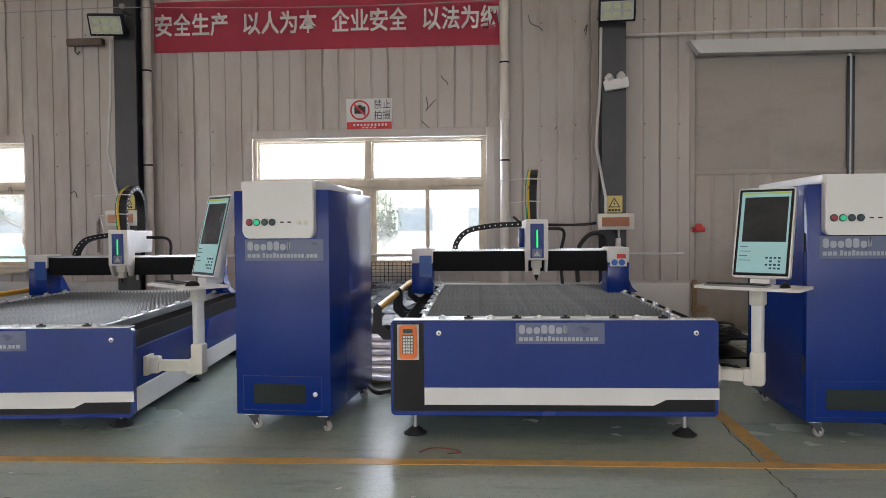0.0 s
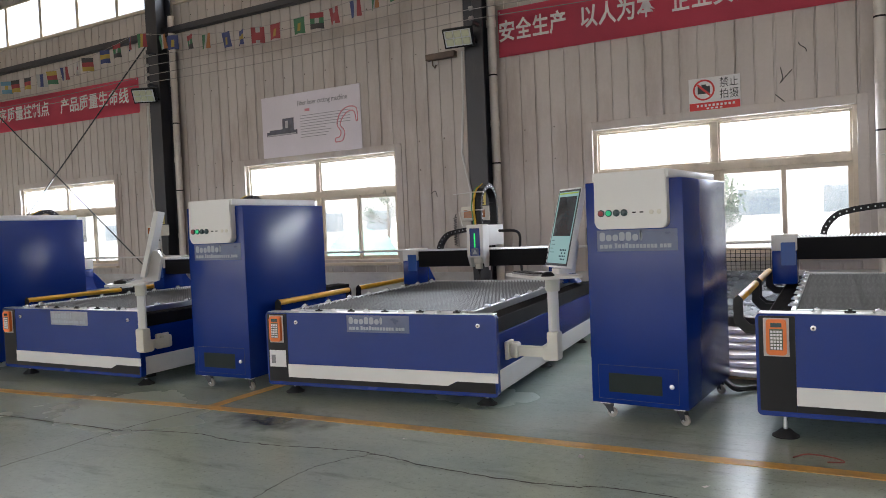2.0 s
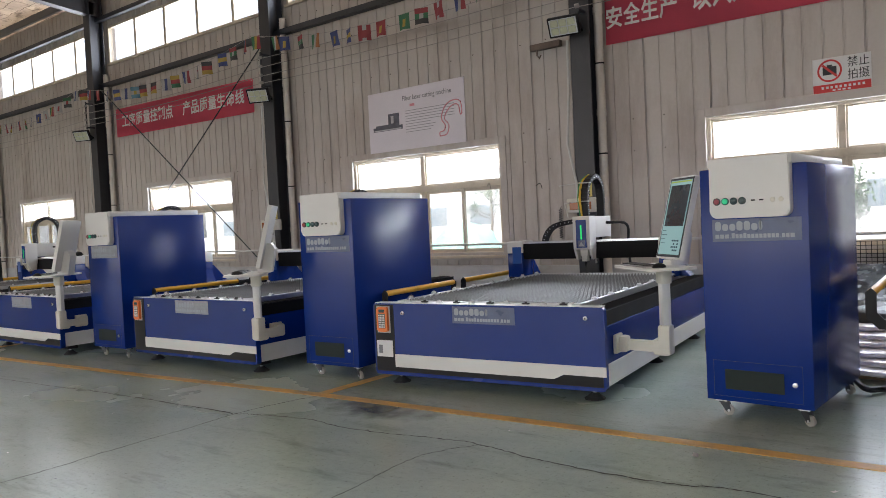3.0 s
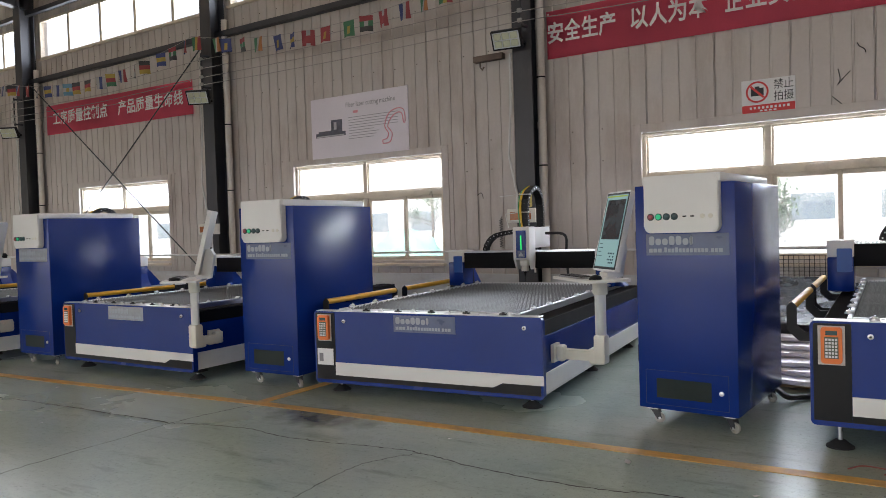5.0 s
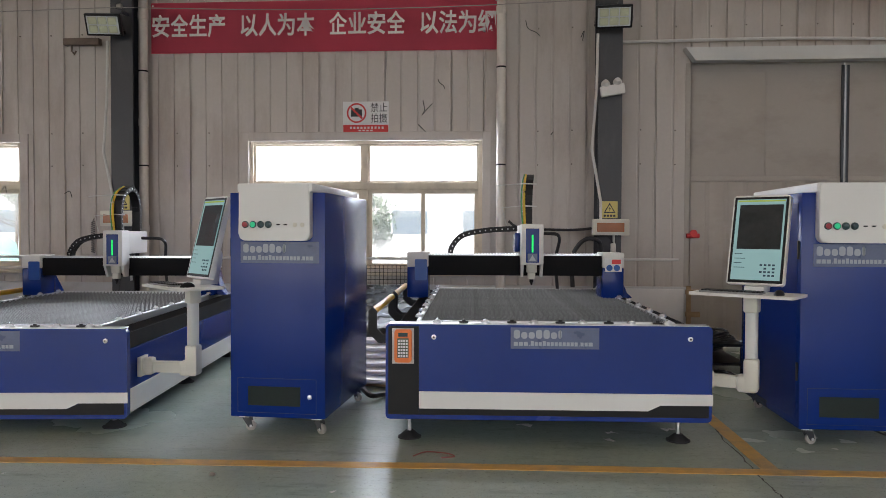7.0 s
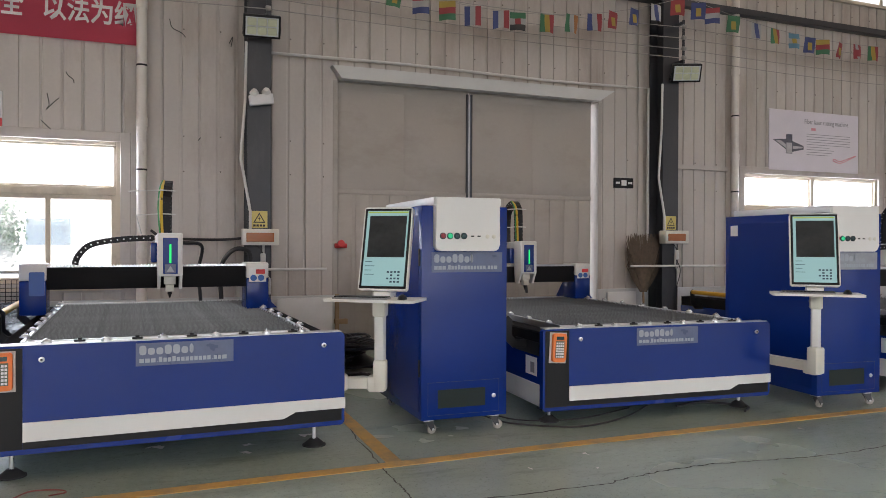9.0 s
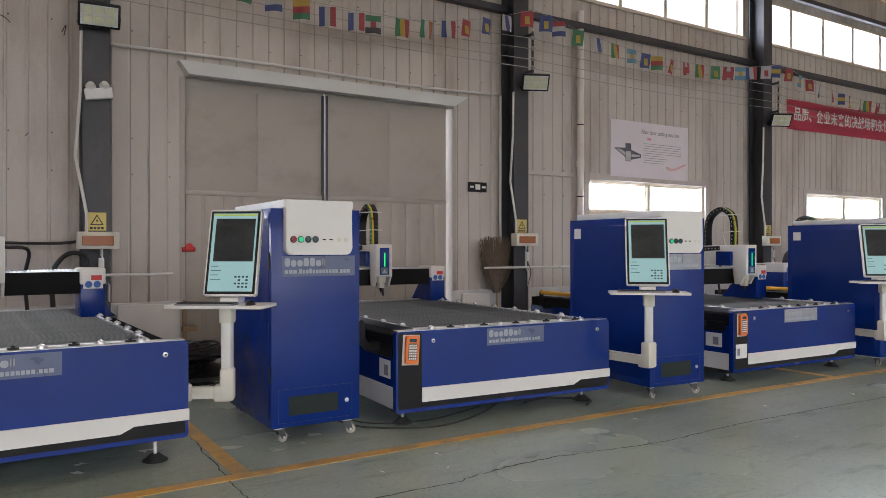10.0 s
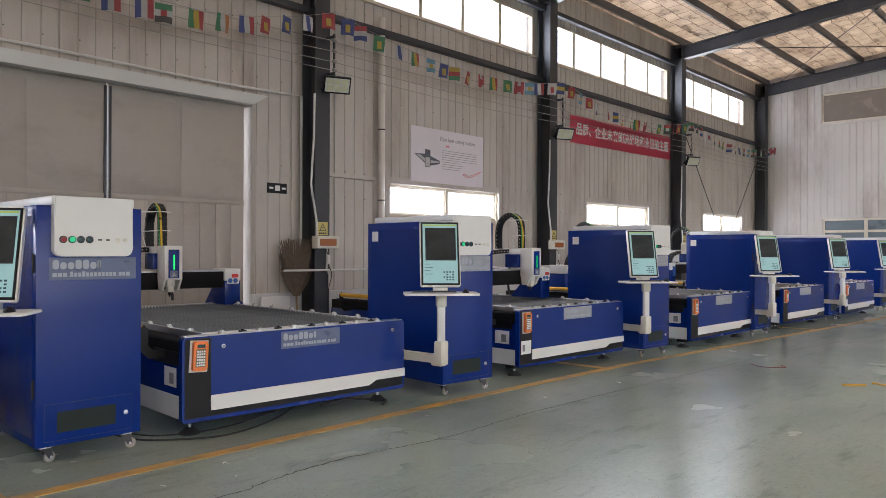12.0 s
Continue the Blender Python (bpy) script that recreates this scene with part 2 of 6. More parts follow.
def floor_material():
    """Sealed concrete: broad worn patches, scuffs, specks of dirt, uneven gloss."""
    m = mat("green_grey_sealed_concrete", (0.335, 0.415, 0.355), 0.25, 0, 0.22, 0.5, 22, 0.12, 0.12,
            stain=(0.44, 0.48, 0.435), stain_amt=0.6, stain_scale=(0.55, 0.9, 1), stain_edge=(0.45, 0.70))
    nt = m.node_tree
    n, l = nt.nodes, nt.links
    bs = n["Principled BSDF"]
    src = bs.inputs["Base Color"].links[0].from_socket
    tc = next(k for k in n if k.type == "TEX_COORD")
    for scale, lo, hi, amt, col in (((1.3, 5.5, 1), 0.56, 0.74, 0.45, (0.07, 0.08, 0.07)), ((46, 46, 1), 0.585, 0.67, 0.6, (0.06, 0.06, 0.055)), ((120, 120, 1), 0.555, 0.68, 0.42, (0.10, 0.11, 0.10)), ((3.0, 34, 1), 0.58, 0.72, 0.32, (0.12, 0.13, 0.12)), ((28, 4.0, 1), 0.60, 0.74, 0.32, (0.50, 0.52, 0.49)), ((6, 9, 1), 0.60, 0.75, 0.35, (0.42, 0.43, 0.40))):
        mp = n.new("ShaderNodeMapping")
        mp.inputs["Scale"].default_value = scale
        mp.inputs["Rotation"].default_value = (0, 0, 0.12 * scale[0])
        tx = n.new("ShaderNodeTexNoise")
        tx.inputs["Scale"].default_value, tx.inputs["Detail"].default_value, tx.inputs["Roughness"].default_value = 1.0, 6, 0.7
        mr = n.new("ShaderNodeMapRange")
        mr.inputs["From Min"].default_value, mr.inputs["From Max"].default_value, mr.inputs["To Max"].default_value = lo, hi, amt
        mx = n.new("ShaderNodeMix")
        mx.data_type = "RGBA"
        l.new(tc.outputs["Object"], mp.inputs["Vector"])
        l.new(mp.outputs[0], tx.inputs["Vector"])
        l.new(tx.outputs["Fac"], mr.inputs["Value"])
        l.new(mr.outputs[0], mx.inputs["Factor"])
        l.new(src, mx.inputs["A"])
        mx.inputs["B"].default_value = (*col, 1)
        src = mx.outputs["Result"]
    # oil stain by the painted line
    off = n.new("ShaderNodeMapping")
    off.vector_type = "POINT"
    off.inputs["Location"].default_value, off.inputs["Scale"].default_value = (3.36 / 0.5, -3.72 / 0.26, 0), (1 / 0.5, 1 / 0.26, 1)
    ln = n.new("ShaderNodeVectorMath")
    ln.operation = "LENGTH"
    wob = n.new("ShaderNodeTexNoise")
    wob.inputs["Scale"].default_value, wob.inputs["Detail"].default_value = 6.0, 6
    sm = n.new("ShaderNodeMath")
    sm.operation = "MULTIPLY_ADD"
    sm.inputs[1].default_value = 1.6
    mr = n.new("ShaderNodeMapRange")
    mr.inputs["From Min"].default_value, mr.inputs["From Max"].default_value = 2.0, 1.1
    mr.inputs["To Max"].default_value = 0.8
    mx = n.new("ShaderNodeMix")
    mx.data_type = "RGBA"
    l.new(tc.outputs["Object"], off.inputs["Vector"])
    l.new(off.outputs[0], ln.inputs[0])
    l.new(tc.outputs["Object"], wob.inputs["Vector"])
    l.new(wob.outputs["Fac"], sm.inputs[0])
    l.new(ln.outputs["Value"], sm.inputs[2])
    l.new(sm.outputs[0], mr.inputs["Value"])
    l.new(mr.outputs[0], mx.inputs["Factor"])
    l.new(src, mx.inputs["A"])
    mx.inputs["B"].default_value = (0.03, 0.028, 0.025, 1)
    l.new(mx.outputs["Result"], bs.inputs["Base Color"])
    return m


def net_lines(m):
    """Seams and the support net showing as thin dark lines across the foil."""
    n, l = m.node_tree.nodes, m.node_tree.links
    bs = n["Principled BSDF"]
    src = bs.inputs["Base Color"].links[0].from_socket
    tc = next(k for k in n if k.type == "TEX_COORD")
    wob = n.new("ShaderNodeTexNoise")
    wob.inputs["Scale"].default_value, wob.inputs["Detail"].default_value = 2.5, 3
    mv = n.new("ShaderNodeMix")
    mv.data_type, mv.blend_type = "RGBA", "LINEAR_LIGHT"
    mv.inputs["Factor"].default_value = 0.09
    br = n.new("ShaderNodeTexBrick")
    br.inputs["Scale"].default_value, br.inputs["Mortar Size"].default_value, br.inputs["Mortar Smooth"].default_value = 1.0, 0.012, 0.4
    br.inputs["Brick Width"].default_value, br.inputs["Row Height"].default_value = 0.62, 0.36
    br.inputs["Color1"].default_value, br.inputs["Color2"].default_value, br.inputs["Mortar"].default_value = (1, 1, 1, 1), (0.82, 0.80, 0.78, 1), (0.25, 0.20, 0.15, 1)
    mx = n.new("ShaderNodeMix")
    mx.data_type, mx.blend_type = "RGBA", "MULTIPLY"
    mx.inputs["Factor"].default_value = 1.0
    l.new(tc.outputs["Object"], wob.inputs["Vector"])
    l.new(tc.outputs["Object"], mv.inputs["A"])
    l.new(wob.outputs["Color"], mv.inputs["B"])
    l.new(mv.outputs["Result"], br.inputs["Vector"])
    l.new(src, mx.inputs["A"])
    l.new(br.outputs["Color"], mx.inputs["B"])
    l.new(mx.outputs["Result"], bs.inputs["Base Color"])


net_lines(INSUL)
FLOOR = floor_material()


def glass_material():
    m = bpy.data.materials.new("window_glass")
    m.use_nodes = True
    nt = m.node_tree
    n, l = nt.nodes, nt.links
    n.remove(n["Principled BSDF"])
    tr, gl, mix = (n.new(k) for k in ("ShaderNodeBsdfTransparent", "ShaderNodeBsdfGlossy", "ShaderNodeMixShader"))
    tr.inputs["Color"].default_value = (0.95, 0.96, 0.96, 1)
    gl.inputs["Roughness"].default_value = 0.04
    mix.inputs[0].default_value = 0.05
    l.new(tr.outputs[0], mix.inputs[1])
    l.new(gl.outputs[0], mix.inputs[2])
    # dust on the panes, in blotches and fine specks
    dust, film, tc = n.new("ShaderNodeBsdfTranslucent"), n.new("ShaderNodeMixShader"), n.new("ShaderNodeTexCoord")
    dust.inputs["Color"].default_value = (0.72, 0.71, 0.68, 1)
    total = None
    for scale, amount in ((1.8, 0.30), (70.0, 0.22)):
        tx, mr = n.new("ShaderNodeTexNoise"), n.new("ShaderNodeMapRange")
        tx.inputs["Scale"].default_value, tx.inputs["Detail"].default_value = scale, 5
        mr.inputs["From Min"].default_value, mr.inputs["From Max"].default_value, mr.inputs["To Max"].default_value = 0.38, 0.68, amount
        l.new(tc.outputs["Object"], tx.inputs["Vector"])
        l.new(tx.outputs["Fac"], mr.inputs["Value"])
        if total is None:
            total = mr.outputs[0]
        else:
            ad = n.new("ShaderNodeMath")
            l.new(total, ad.inputs[0])
            l.new(mr.outputs[0], ad.inputs[1])
            total = ad.outputs[0]
    l.new(total, film.inputs[0])
    l.new(mix.outputs[0], film.inputs[1])
    l.new(dust.outputs[0], film.inputs[2])
    l.new(film.outputs[0], n["Material Output"].inputs["Surface"])
    return m


GLASS = glass_material()

# ---- mesh helpers ----


def box(bm, x0, y0, z0, x1, y1, z1, bevel=0.0, seg=2):
    """A box between two corners, with rounded edges if bevel is given."""
    r = bmesh.ops.create_cube(bm, size=1.0)
    vs = r["verts"]
    bmesh.ops.scale(bm, vec=(abs(x1 - x0), abs(y1 - y0), abs(z1 - z0)), verts=vs)
    bmesh.ops.translate(bm, vec=((x0 + x1) / 2, (y0 + y1) / 2, (z0 + z1) / 2), verts=vs)
    if bevel:
        es = list({e for v in vs for e in v.link_edges})
        bmesh.ops.bevel(bm, geom=es, offset=bevel, segments=seg, affect="EDGES", profile=0.5)
    return bm


def tube(bm, pts, r, n=10, caps=True, flat=None):
    """A tube along a line of points; flat=(w, h) gives a rectangular section."""
    pts = [Vector(p) for p in pts]
    rings = []
    up0 = Vector((0, 0, 1))
    for i, p in enumerate(pts):
        d = (pts[min(i + 1, len(pts) - 1)] - pts[max(i - 1, 0)]).normalized()
        up = up0 if abs(d.dot(up0)) < 0.95 else Vector((0, 1, 0))
        s = d.cross(up).normalized()
        u = s.cross(d).normalized()
        if flat:
            w, h = flat[0] / 2, flat[1] / 2
            ring = [p + s * a * w + u * b * h for a, b in ((-1, -1), (1, -1), (1, 1), (-1, 1))]
        else:
            ring = [p + (s * math.cos(2 * math.pi * k / n) + u * math.sin(2 * math.pi * k / n)) * r for k in range(n)]
        rings.append([bm.verts.new(q) for q in ring])
    for a, b in zip(rings, rings[1:]):
        m = len(a)
        for k in range(m):
            bm.faces.new((a[k], a[(k + 1) % m], b[(k + 1) % m], b[k]))
    if caps:
        bm.faces.new(rings[0][::-1])
        bm.faces.new(rings[-1])
    return bm


def disc(bm, c, axis, r, depth, n=16, bevel=0.0):
    """A round disc or short cylinder, centred at c, along axis 'x', 'y' or 'z'."""
    r0 = bmesh.ops.create_cone(bm, cap_ends=True, segments=n, radius1=r, radius2=r, depth=depth)
    rot = {"x": Matrix.Rotation(radians(90), 3, "Y"), "y": Matrix.Rotation(radians(90), 3, "X"), "z": Matrix.Identity(3)}[axis]
    bmesh.ops.rotate(bm, verts=r0["verts"], matrix=rot)
    bmesh.ops.translate(bm, vec=c, verts=r0["verts"])
    if bevel:
        es = [e for e in {e for v in r0["verts"] for e in v.link_edges} if len(e.link_faces) == 2 and e.calc_face_angle(0) > 1]
        bmesh.ops.bevel(bm, geom=es, offset=bevel, segments=2, affect="EDGES", profile=0.5)
    return bm


def prism(bm, poly, y0, y1, plane="xz"):
    """A polygon given in a plane, made solid between two planes across it."""
    def at(a, b, c):
        return {"xz": (a, c, b), "yz": (c, a, b), "xy": (a, b, c)}[plane]
    f = [bm.verts.new(at(a, b, y0)) for a, b in poly]
    g = [bm.verts.new(at(a, b, y1)) for a, b in poly]
    bm.faces.new(f)
    bm.faces.new(g[::-1])
    m = len(poly)
    for k in range(m):
        bm.faces.new((f[k], g[k], g[(k + 1) % m], f[(k + 1) % m]))
    return bm


def round_poly(x0, z0, x1, z1, r, corners="1111", n=5):
    """A rectangle as a polygon with chosen corners rounded: lower left, lower right, upper right, upper left."""
    out = []
    for k, (cx, cz, a) in enumerate(((x0, z0, 180), (x1, z0, 270), (x1, z1, 0), (x0, z1, 90))):
        if corners[k] == "1":
            ox, oz = (r if cx == x0 else -r), (r if cz == z0 else -r)
            for i in range(n + 1):
                t = radians(a + 90 * i / n)
                out.append((cx + ox + r * math.cos(t), cz + oz + r * math.sin(t)))
        else:
            out.append((cx, cz))
    return out


def mesh_of(bm, name, material, smooth=30):
    me = bpy.data.meshes.new(name)
    bmesh.ops.recalc_face_normals(bm, faces=bm.faces)
    if smooth:
        for f in bm.faces:
            f.smooth = True
        for e in bm.edges:
            if len(e.link_faces) == 2 and e.calc_face_angle(0) > radians(smooth):
                e.smooth = False
    bm.to_mesh(me)
    bm.free()
    me.materials.append(material)
    return me


def part(name, bm, material, parent, label="", m=None):
    ob = new(name, mesh_of(bm, name, material))
    ob.parent = parent
    if m is not None:
        ob.matrix_basis = m
    if label:
        tagged(ob, label)
    return ob


def share(name, me, parent, m):
    ob = new(name, me)
    ob.parent, ob.matrix_basis = parent, m
    return ob


def thing(name, bm, material, label, category, group="", kind="", m=None):
    ob = new(name, mesh_of(bm, name, material) if bm is not None else None)
    if m is not None:
        ob.matrix_basis = m
    return tagged(ob, label, category, group, kind)


def B():
    return bmesh.new()


def lettering(body, size, material, parent, m, width=None, name="lettering", weight=0.0):
    """Flat letters from the built-in font; width: the line is stretched or squeezed to it."""
    cu = bpy.data.curves.new(name, "FONT")
    cu.body, cu.size, cu.align_x, cu.align_y, cu.extrude = body, size, "CENTER", "CENTER", 0.0006
    cu.resolution_u = 2
    cu.offset = weight
    tmp = bpy.data.objects.new(name, cu)
    scene.collection.objects.link(tmp)
    bpy.context.view_layer.update()
    me = bpy.data.meshes.new_from_object(tmp.evaluated_get(bpy.context.evaluated_depsgraph_get()))
    w = tmp.dimensions.x
    bpy.data.objects.remove(tmp)
    me.materials.clear()
    me.materials.append(material)
    ob = new(name, me)
    ob.parent = parent
    s = (width / w) if width and w else 1
    ob.matrix_basis = m @ Matrix.Diagonal((s, 1, 1, 1))
    return ob


# ---- structure: floor, walls, roof ----
thing("floor", box(B(), WEST - 0.3, SOUTH - 0.3, -0.2, EAST + 0.3, WALL + 0.3, 0.0), FLOOR,
      "green-grey sealed concrete workshop floor with worn glossy patches", "floor", kind="structure")
thing("ground", box(B(), -600, WALL + 0.31, -0.4, 600, 900, -0.12), GROUND, "pale concrete yard outside the windows", "ground", kind="structure")

openings = [(a, WIN_Z[0], b, WIN_Z[1]) for a, b in SIDE_WIN] + [(GATE[0], 0.0, GATE[1], GATE[2])]
for i in range(len(COLS) - 1):
    openings.append((COLS[i] + 0.2, CLERE_Z[0], HIGH_END[i], CLERE_Z[1]))


def free_spans(xa, xb, z0, z1):
    """Height ranges of a strip of wall that no opening cuts."""
    cuts = sorted((o[1], o[3]) for o in openings if o[0] < xb - 1e-4 and o[2] > xa + 1e-4)
    out, z = [], z0
    for a, b in cuts:
        if a > z + 0.01:
            out.append((z, min(a, z1)))
        z = max(z, b)
    if z < z1 - 0.01:
        out.append((z, z1))
    return out


edges = sorted({WEST, EAST} | {o[0] for o in openings} | {o[2] for o in openings})
bm = B()
for xa, xb in zip(edges, edges[1:]):
    for za, zb in free_spans(xa, xb, 0.0, EAVE + 0.3):
        box(bm, xa, WALL + 0.03, za, xb, WALL + 0.2, zb)
wall_north = thing("wall_north", bm, SIDING, "cream corrugated metal workshop wall with grime streaks", "wall", kind="structure")

# ribbed siding sheets on the inner face; each sheet is four rib bays wide
PITCH = 0.21
RIB = [(0.0, 0.0), (0.010, 0.0), (0.016, 0.013), (0.195, 0.013), (0.200, 0.0), (0.21, 0.0)]


def rib_depth(x):
    x = x % PITCH
    for (a, da), (b, db) in zip(RIB, RIB[1:]):
        if a <= x <= b:
            return da + (db - da) * (x - a) / (b - a)
    return 0.0


def siding_sheet(xa, xb, za, zb, along, parent):
    """One sheet of ribbed siding. along(x, depth, z) lays it on its wall."""
    xs = {xa + 0.004, xb - 0.004}
    k = math.floor(xa / PITCH)
    while k * PITCH < xb:
        xs |= {k * PITCH + r[0] for r in RIB if xa + 0.006 < k * PITCH + r[0] < xb - 0.006}
        k += 1
    bm = B()
    cols = []
    for x in sorted(xs):
        d = rib_depth(x)
        cols.append([bm.verts.new(along(x, d, za)), bm.verts.new(along(x, d, zb))])
    for a, b in zip(cols, cols[1:]):
        bm.faces.new((a[0], b[0], b[1], a[1]))
    me = bpy.data.meshes.new("siding_sheet")
    bm.to_mesh(me)
    bm.free()
    me.materials.append(SIDING)
    ob = new("siding_sheet", me)
    ob.parent = parent


def north_face(x, d, z):
    return (x, WALL - d, z)


sheet_edges = sorted(set(edges) | {round(PITCH * 4 * k, 3) for k in range(-42, 32) if WEST < PITCH * 4 * k < EAST})
PLINTH_TOP = 0.70
SIDING_SPANS = [(xa, xb) for xa, xb in zip(sheet_edges, sheet_edges[1:]) if xb - xa > 0.02]

bm = B()
for xa, xb in ((WEST, GATE[0]), (GATE[1], EAST)):
    box(bm, xa, WALL - 0.05, 0, xb, WALL + 0.029, PLINTH_TOP, 0.008)
thing("plinth", bm, PLINTH, "white painted masonry plinth along the wall foot", "plinth", kind="structure")

# east end wall with its windows
E_WIN = [(3.1, 5.58, 6.92, 6.55), (3.1, 1.55, 6.88, 2.42), (-2.5, 5.58, 1.6, 6.55), (-2.5, 1.55, 1.6, 2.42)]
bm = B()
ye = sorted({SOUTH, WALL} | {o[0] for o in E_WIN} | {o[2] for o in E_WIN})
e_spans = []
for ya, yb in zip(ye, ye[1:]):
    cuts = sorted((o[1], o[3]) for o in E_WIN if o[0] < yb - 1e-4 and o[2] > ya + 1e-4)
    z = 0.0
    for a, b in cuts + [(8.6, 8.6)]:
        if a > z:
            box(bm, EAST + 0.03, ya, z, EAST + 0.2, yb, a)
            e_spans.append((ya, yb, z, a))
        z = b
wall_east = thing("wall_east", bm, SIDING, "cream corrugated metal end wall", "wall", kind="structure")
thing("wall_west", box(B(), WEST - 0.2, SOUTH, 0, WEST, WALL + 0.2, 8.6), SIDING, "cream metal end wall", "wall", kind="structure")
# unseen south wall; its window bands are assumed, for the added lamps
bm = B()
for za, zb in ((0, 1.2), (4.0, 5.1), (6.7, 7.5)):
    box(bm, WEST, SOUTH - 0.2, za, EAST, SOUTH, zb)
for x in COLS:
    for za, zb in ((1.2, 4.0), (5.1, 6.7)):
        box(bm, x - 0.3, SOUTH - 0.2, za, x + 0.3, SOUTH, zb)
thing("wall_south", bm, SIDING, "cream metal wall, unseen, with assumed wide window bands", "wall", kind="structure")

# roof: insulated slopes, purlins and rafters


def roof_z(y):
    return EAVE + RISE * (min(WALL - y, y - SOUTH))


bm = B()
for ya, yb in ((WALL + 0.3, RIDGE), (RIDGE, SOUTH - 0.3)):
    n = 60
    grid = []
    for i in range(n + 1):
        x = WEST - 0.3 + (EAST - WEST + 0.6) * i / n
        row = []
        for j in range(25):
            y = ya + (yb - ya) * j / 24
            row.append(bm.verts.new((x, y, roof_z(y) + 0.02 * noise.noise((x * 1.7, y * 2.3, 0)))))
        grid.append(row)
    for a, b in zip(grid, grid[1:]):
        for j in range(24):
            bm.faces.new((a[j], b[j], b[j + 1], a[j + 1]))
bmesh.ops.solidify(bm, geom=bm.faces[:], thickness=-0.08)
thing("ceiling", bm, INSUL, "sagging pale foil insulation under the roof, brown stained", "ceiling", kind="structure")

for y in [WALL - 0.4 - 1.45 * k for k in range(16)]:
    z = roof_z(y) - 0.03
    bm = B()
    box(bm, WEST, y - 0.035, z - 0.18, EAST, y + 0.035, z)
    thing("purlin", bm, COLUMN, "dark steel roof purlin", "purlin", "roof purlins", "structure")
for x in COLS:
    bm = B()
    for ya, yb in ((WALL - 0.2, RIDGE), (RIDGE, SOUTH + 0.2)):
        za, zb = roof_z(ya) - 0.22, roof_z(yb) - 0.22
        for w, lo, hi in ((0.11, -0.016, 0.0), (0.006, -0.34, -0.016), (0.11, -0.356, -0.34)):
            prism(bm, [(ya, za + lo), (yb, zb + lo), (yb, zb + hi), (ya, za + hi)], x - w, x + w, "yz")
    thing("rafter", bm, COLUMN, "dark steel I-section roof rafter", "rafter", "roof rafters", "structure")
    # column: H section
    bm = B()
    box(bm, x - 0.14, 8.62, 0, x + 0.14, 8.635, EAVE - 0.1)
    box(bm, x - 0.14, 8.93, 0, x + 0.14, 8.945, EAVE - 0.1)
    box(bm, x - 0.006, 8.635, 0, x + 0.006, 8.93, EAVE - 0.1)
    box(bm, x - 0.2, 8.57, 0, x + 0.2, 8.96, 0.02)
    thing("column", bm, COLUMN, "dark grey painted steel H column", "column", "wall columns", "structure")
bm = B()
for z, s in ((5.05, 0.10), (6.62, 0.09)):
    box(bm, WEST, 8.82, z - s / 2, EAST, 8.94, z - s / 2 + 0.012)
    box(bm, WEST, 8.82, z - s / 2, EAST, 8.832, z + s / 2)
thing("wall_girt", bm, COLUMN, "dark grey steel girt under the high windows", "girt", kind="structure")
# crossed bracing rods
xa, xb = COLS[3], COLS[4]
for pts in (((xa + 0.1, 8.78, 5.0), (xb - 0.1, 8.78, 0.4)), ((xa + 0.1, 8.75, 0.4), (xb - 0.1, 8.75, 5.0))):
    thing("brace_rod", tube(B(), pts, 0.012, 8), COLUMN, "thin dark steel diagonal brace rod", "brace rod", "wall bracing", "structure")
xa, xb = COLS[9], COLS[10]
for pts in (((xa + 0.5, 8.78, 4.6), ((xa + xb) / 2 - 0.4, 8.78, 2.0)), ((xb - 0.4, 8.75, 4.6), ((xa + xb) / 2 + 0.5, 8.75, 2.0))):
    thing("brace_rod", tube(B(), pts, 0.012, 8), COLUMN, "thin dark steel diagonal brace rod", "brace rod", "wall bracing", "structure")

# crossed rods under the roof in the end bay
for (xa, ya), (xb, yb) in (((COLS[9] + 0.15, 8.3), (COLS[10] - 0.2, 3.4)), ((COLS[9] + 0.15, 3.4), (COLS[10] - 0.2, 8.3))):
    thing("brace_rod", tube(B(), [(xa, ya, roof_z(ya) - 0.33), (xb, yb, roof_z(yb) - 0.36)], 0.013, 8), COLUMN, "thin dark steel brace rod under the roof", "brace rod", "roof bracing", "structure")

# ---- windows ----


def pane(parent, x0, z0, x1, z1, y):
    ob = part("pane", box(B(), x0, y - 0.003, z0, x1, y + 0.003, z1), GLASS, parent)
    ob.visible_shadow = False


def frame_bars(bm, x0, z0, x1, z1, w, y0, y1, bevel=0.004):
    box(bm, x0, y0, z0, x0 + w, y1, z1, bevel, 1)
    box(bm, x1 - w, y0, z0, x1, y1, z1, bevel, 1)
    box(bm, x0 + w, y0, z0, x1 - w, y1, z0 + w, bevel, 1)
    box(bm, x0 + w, y0, z1 - w, x1 - w, y1, z1, bevel, 1)


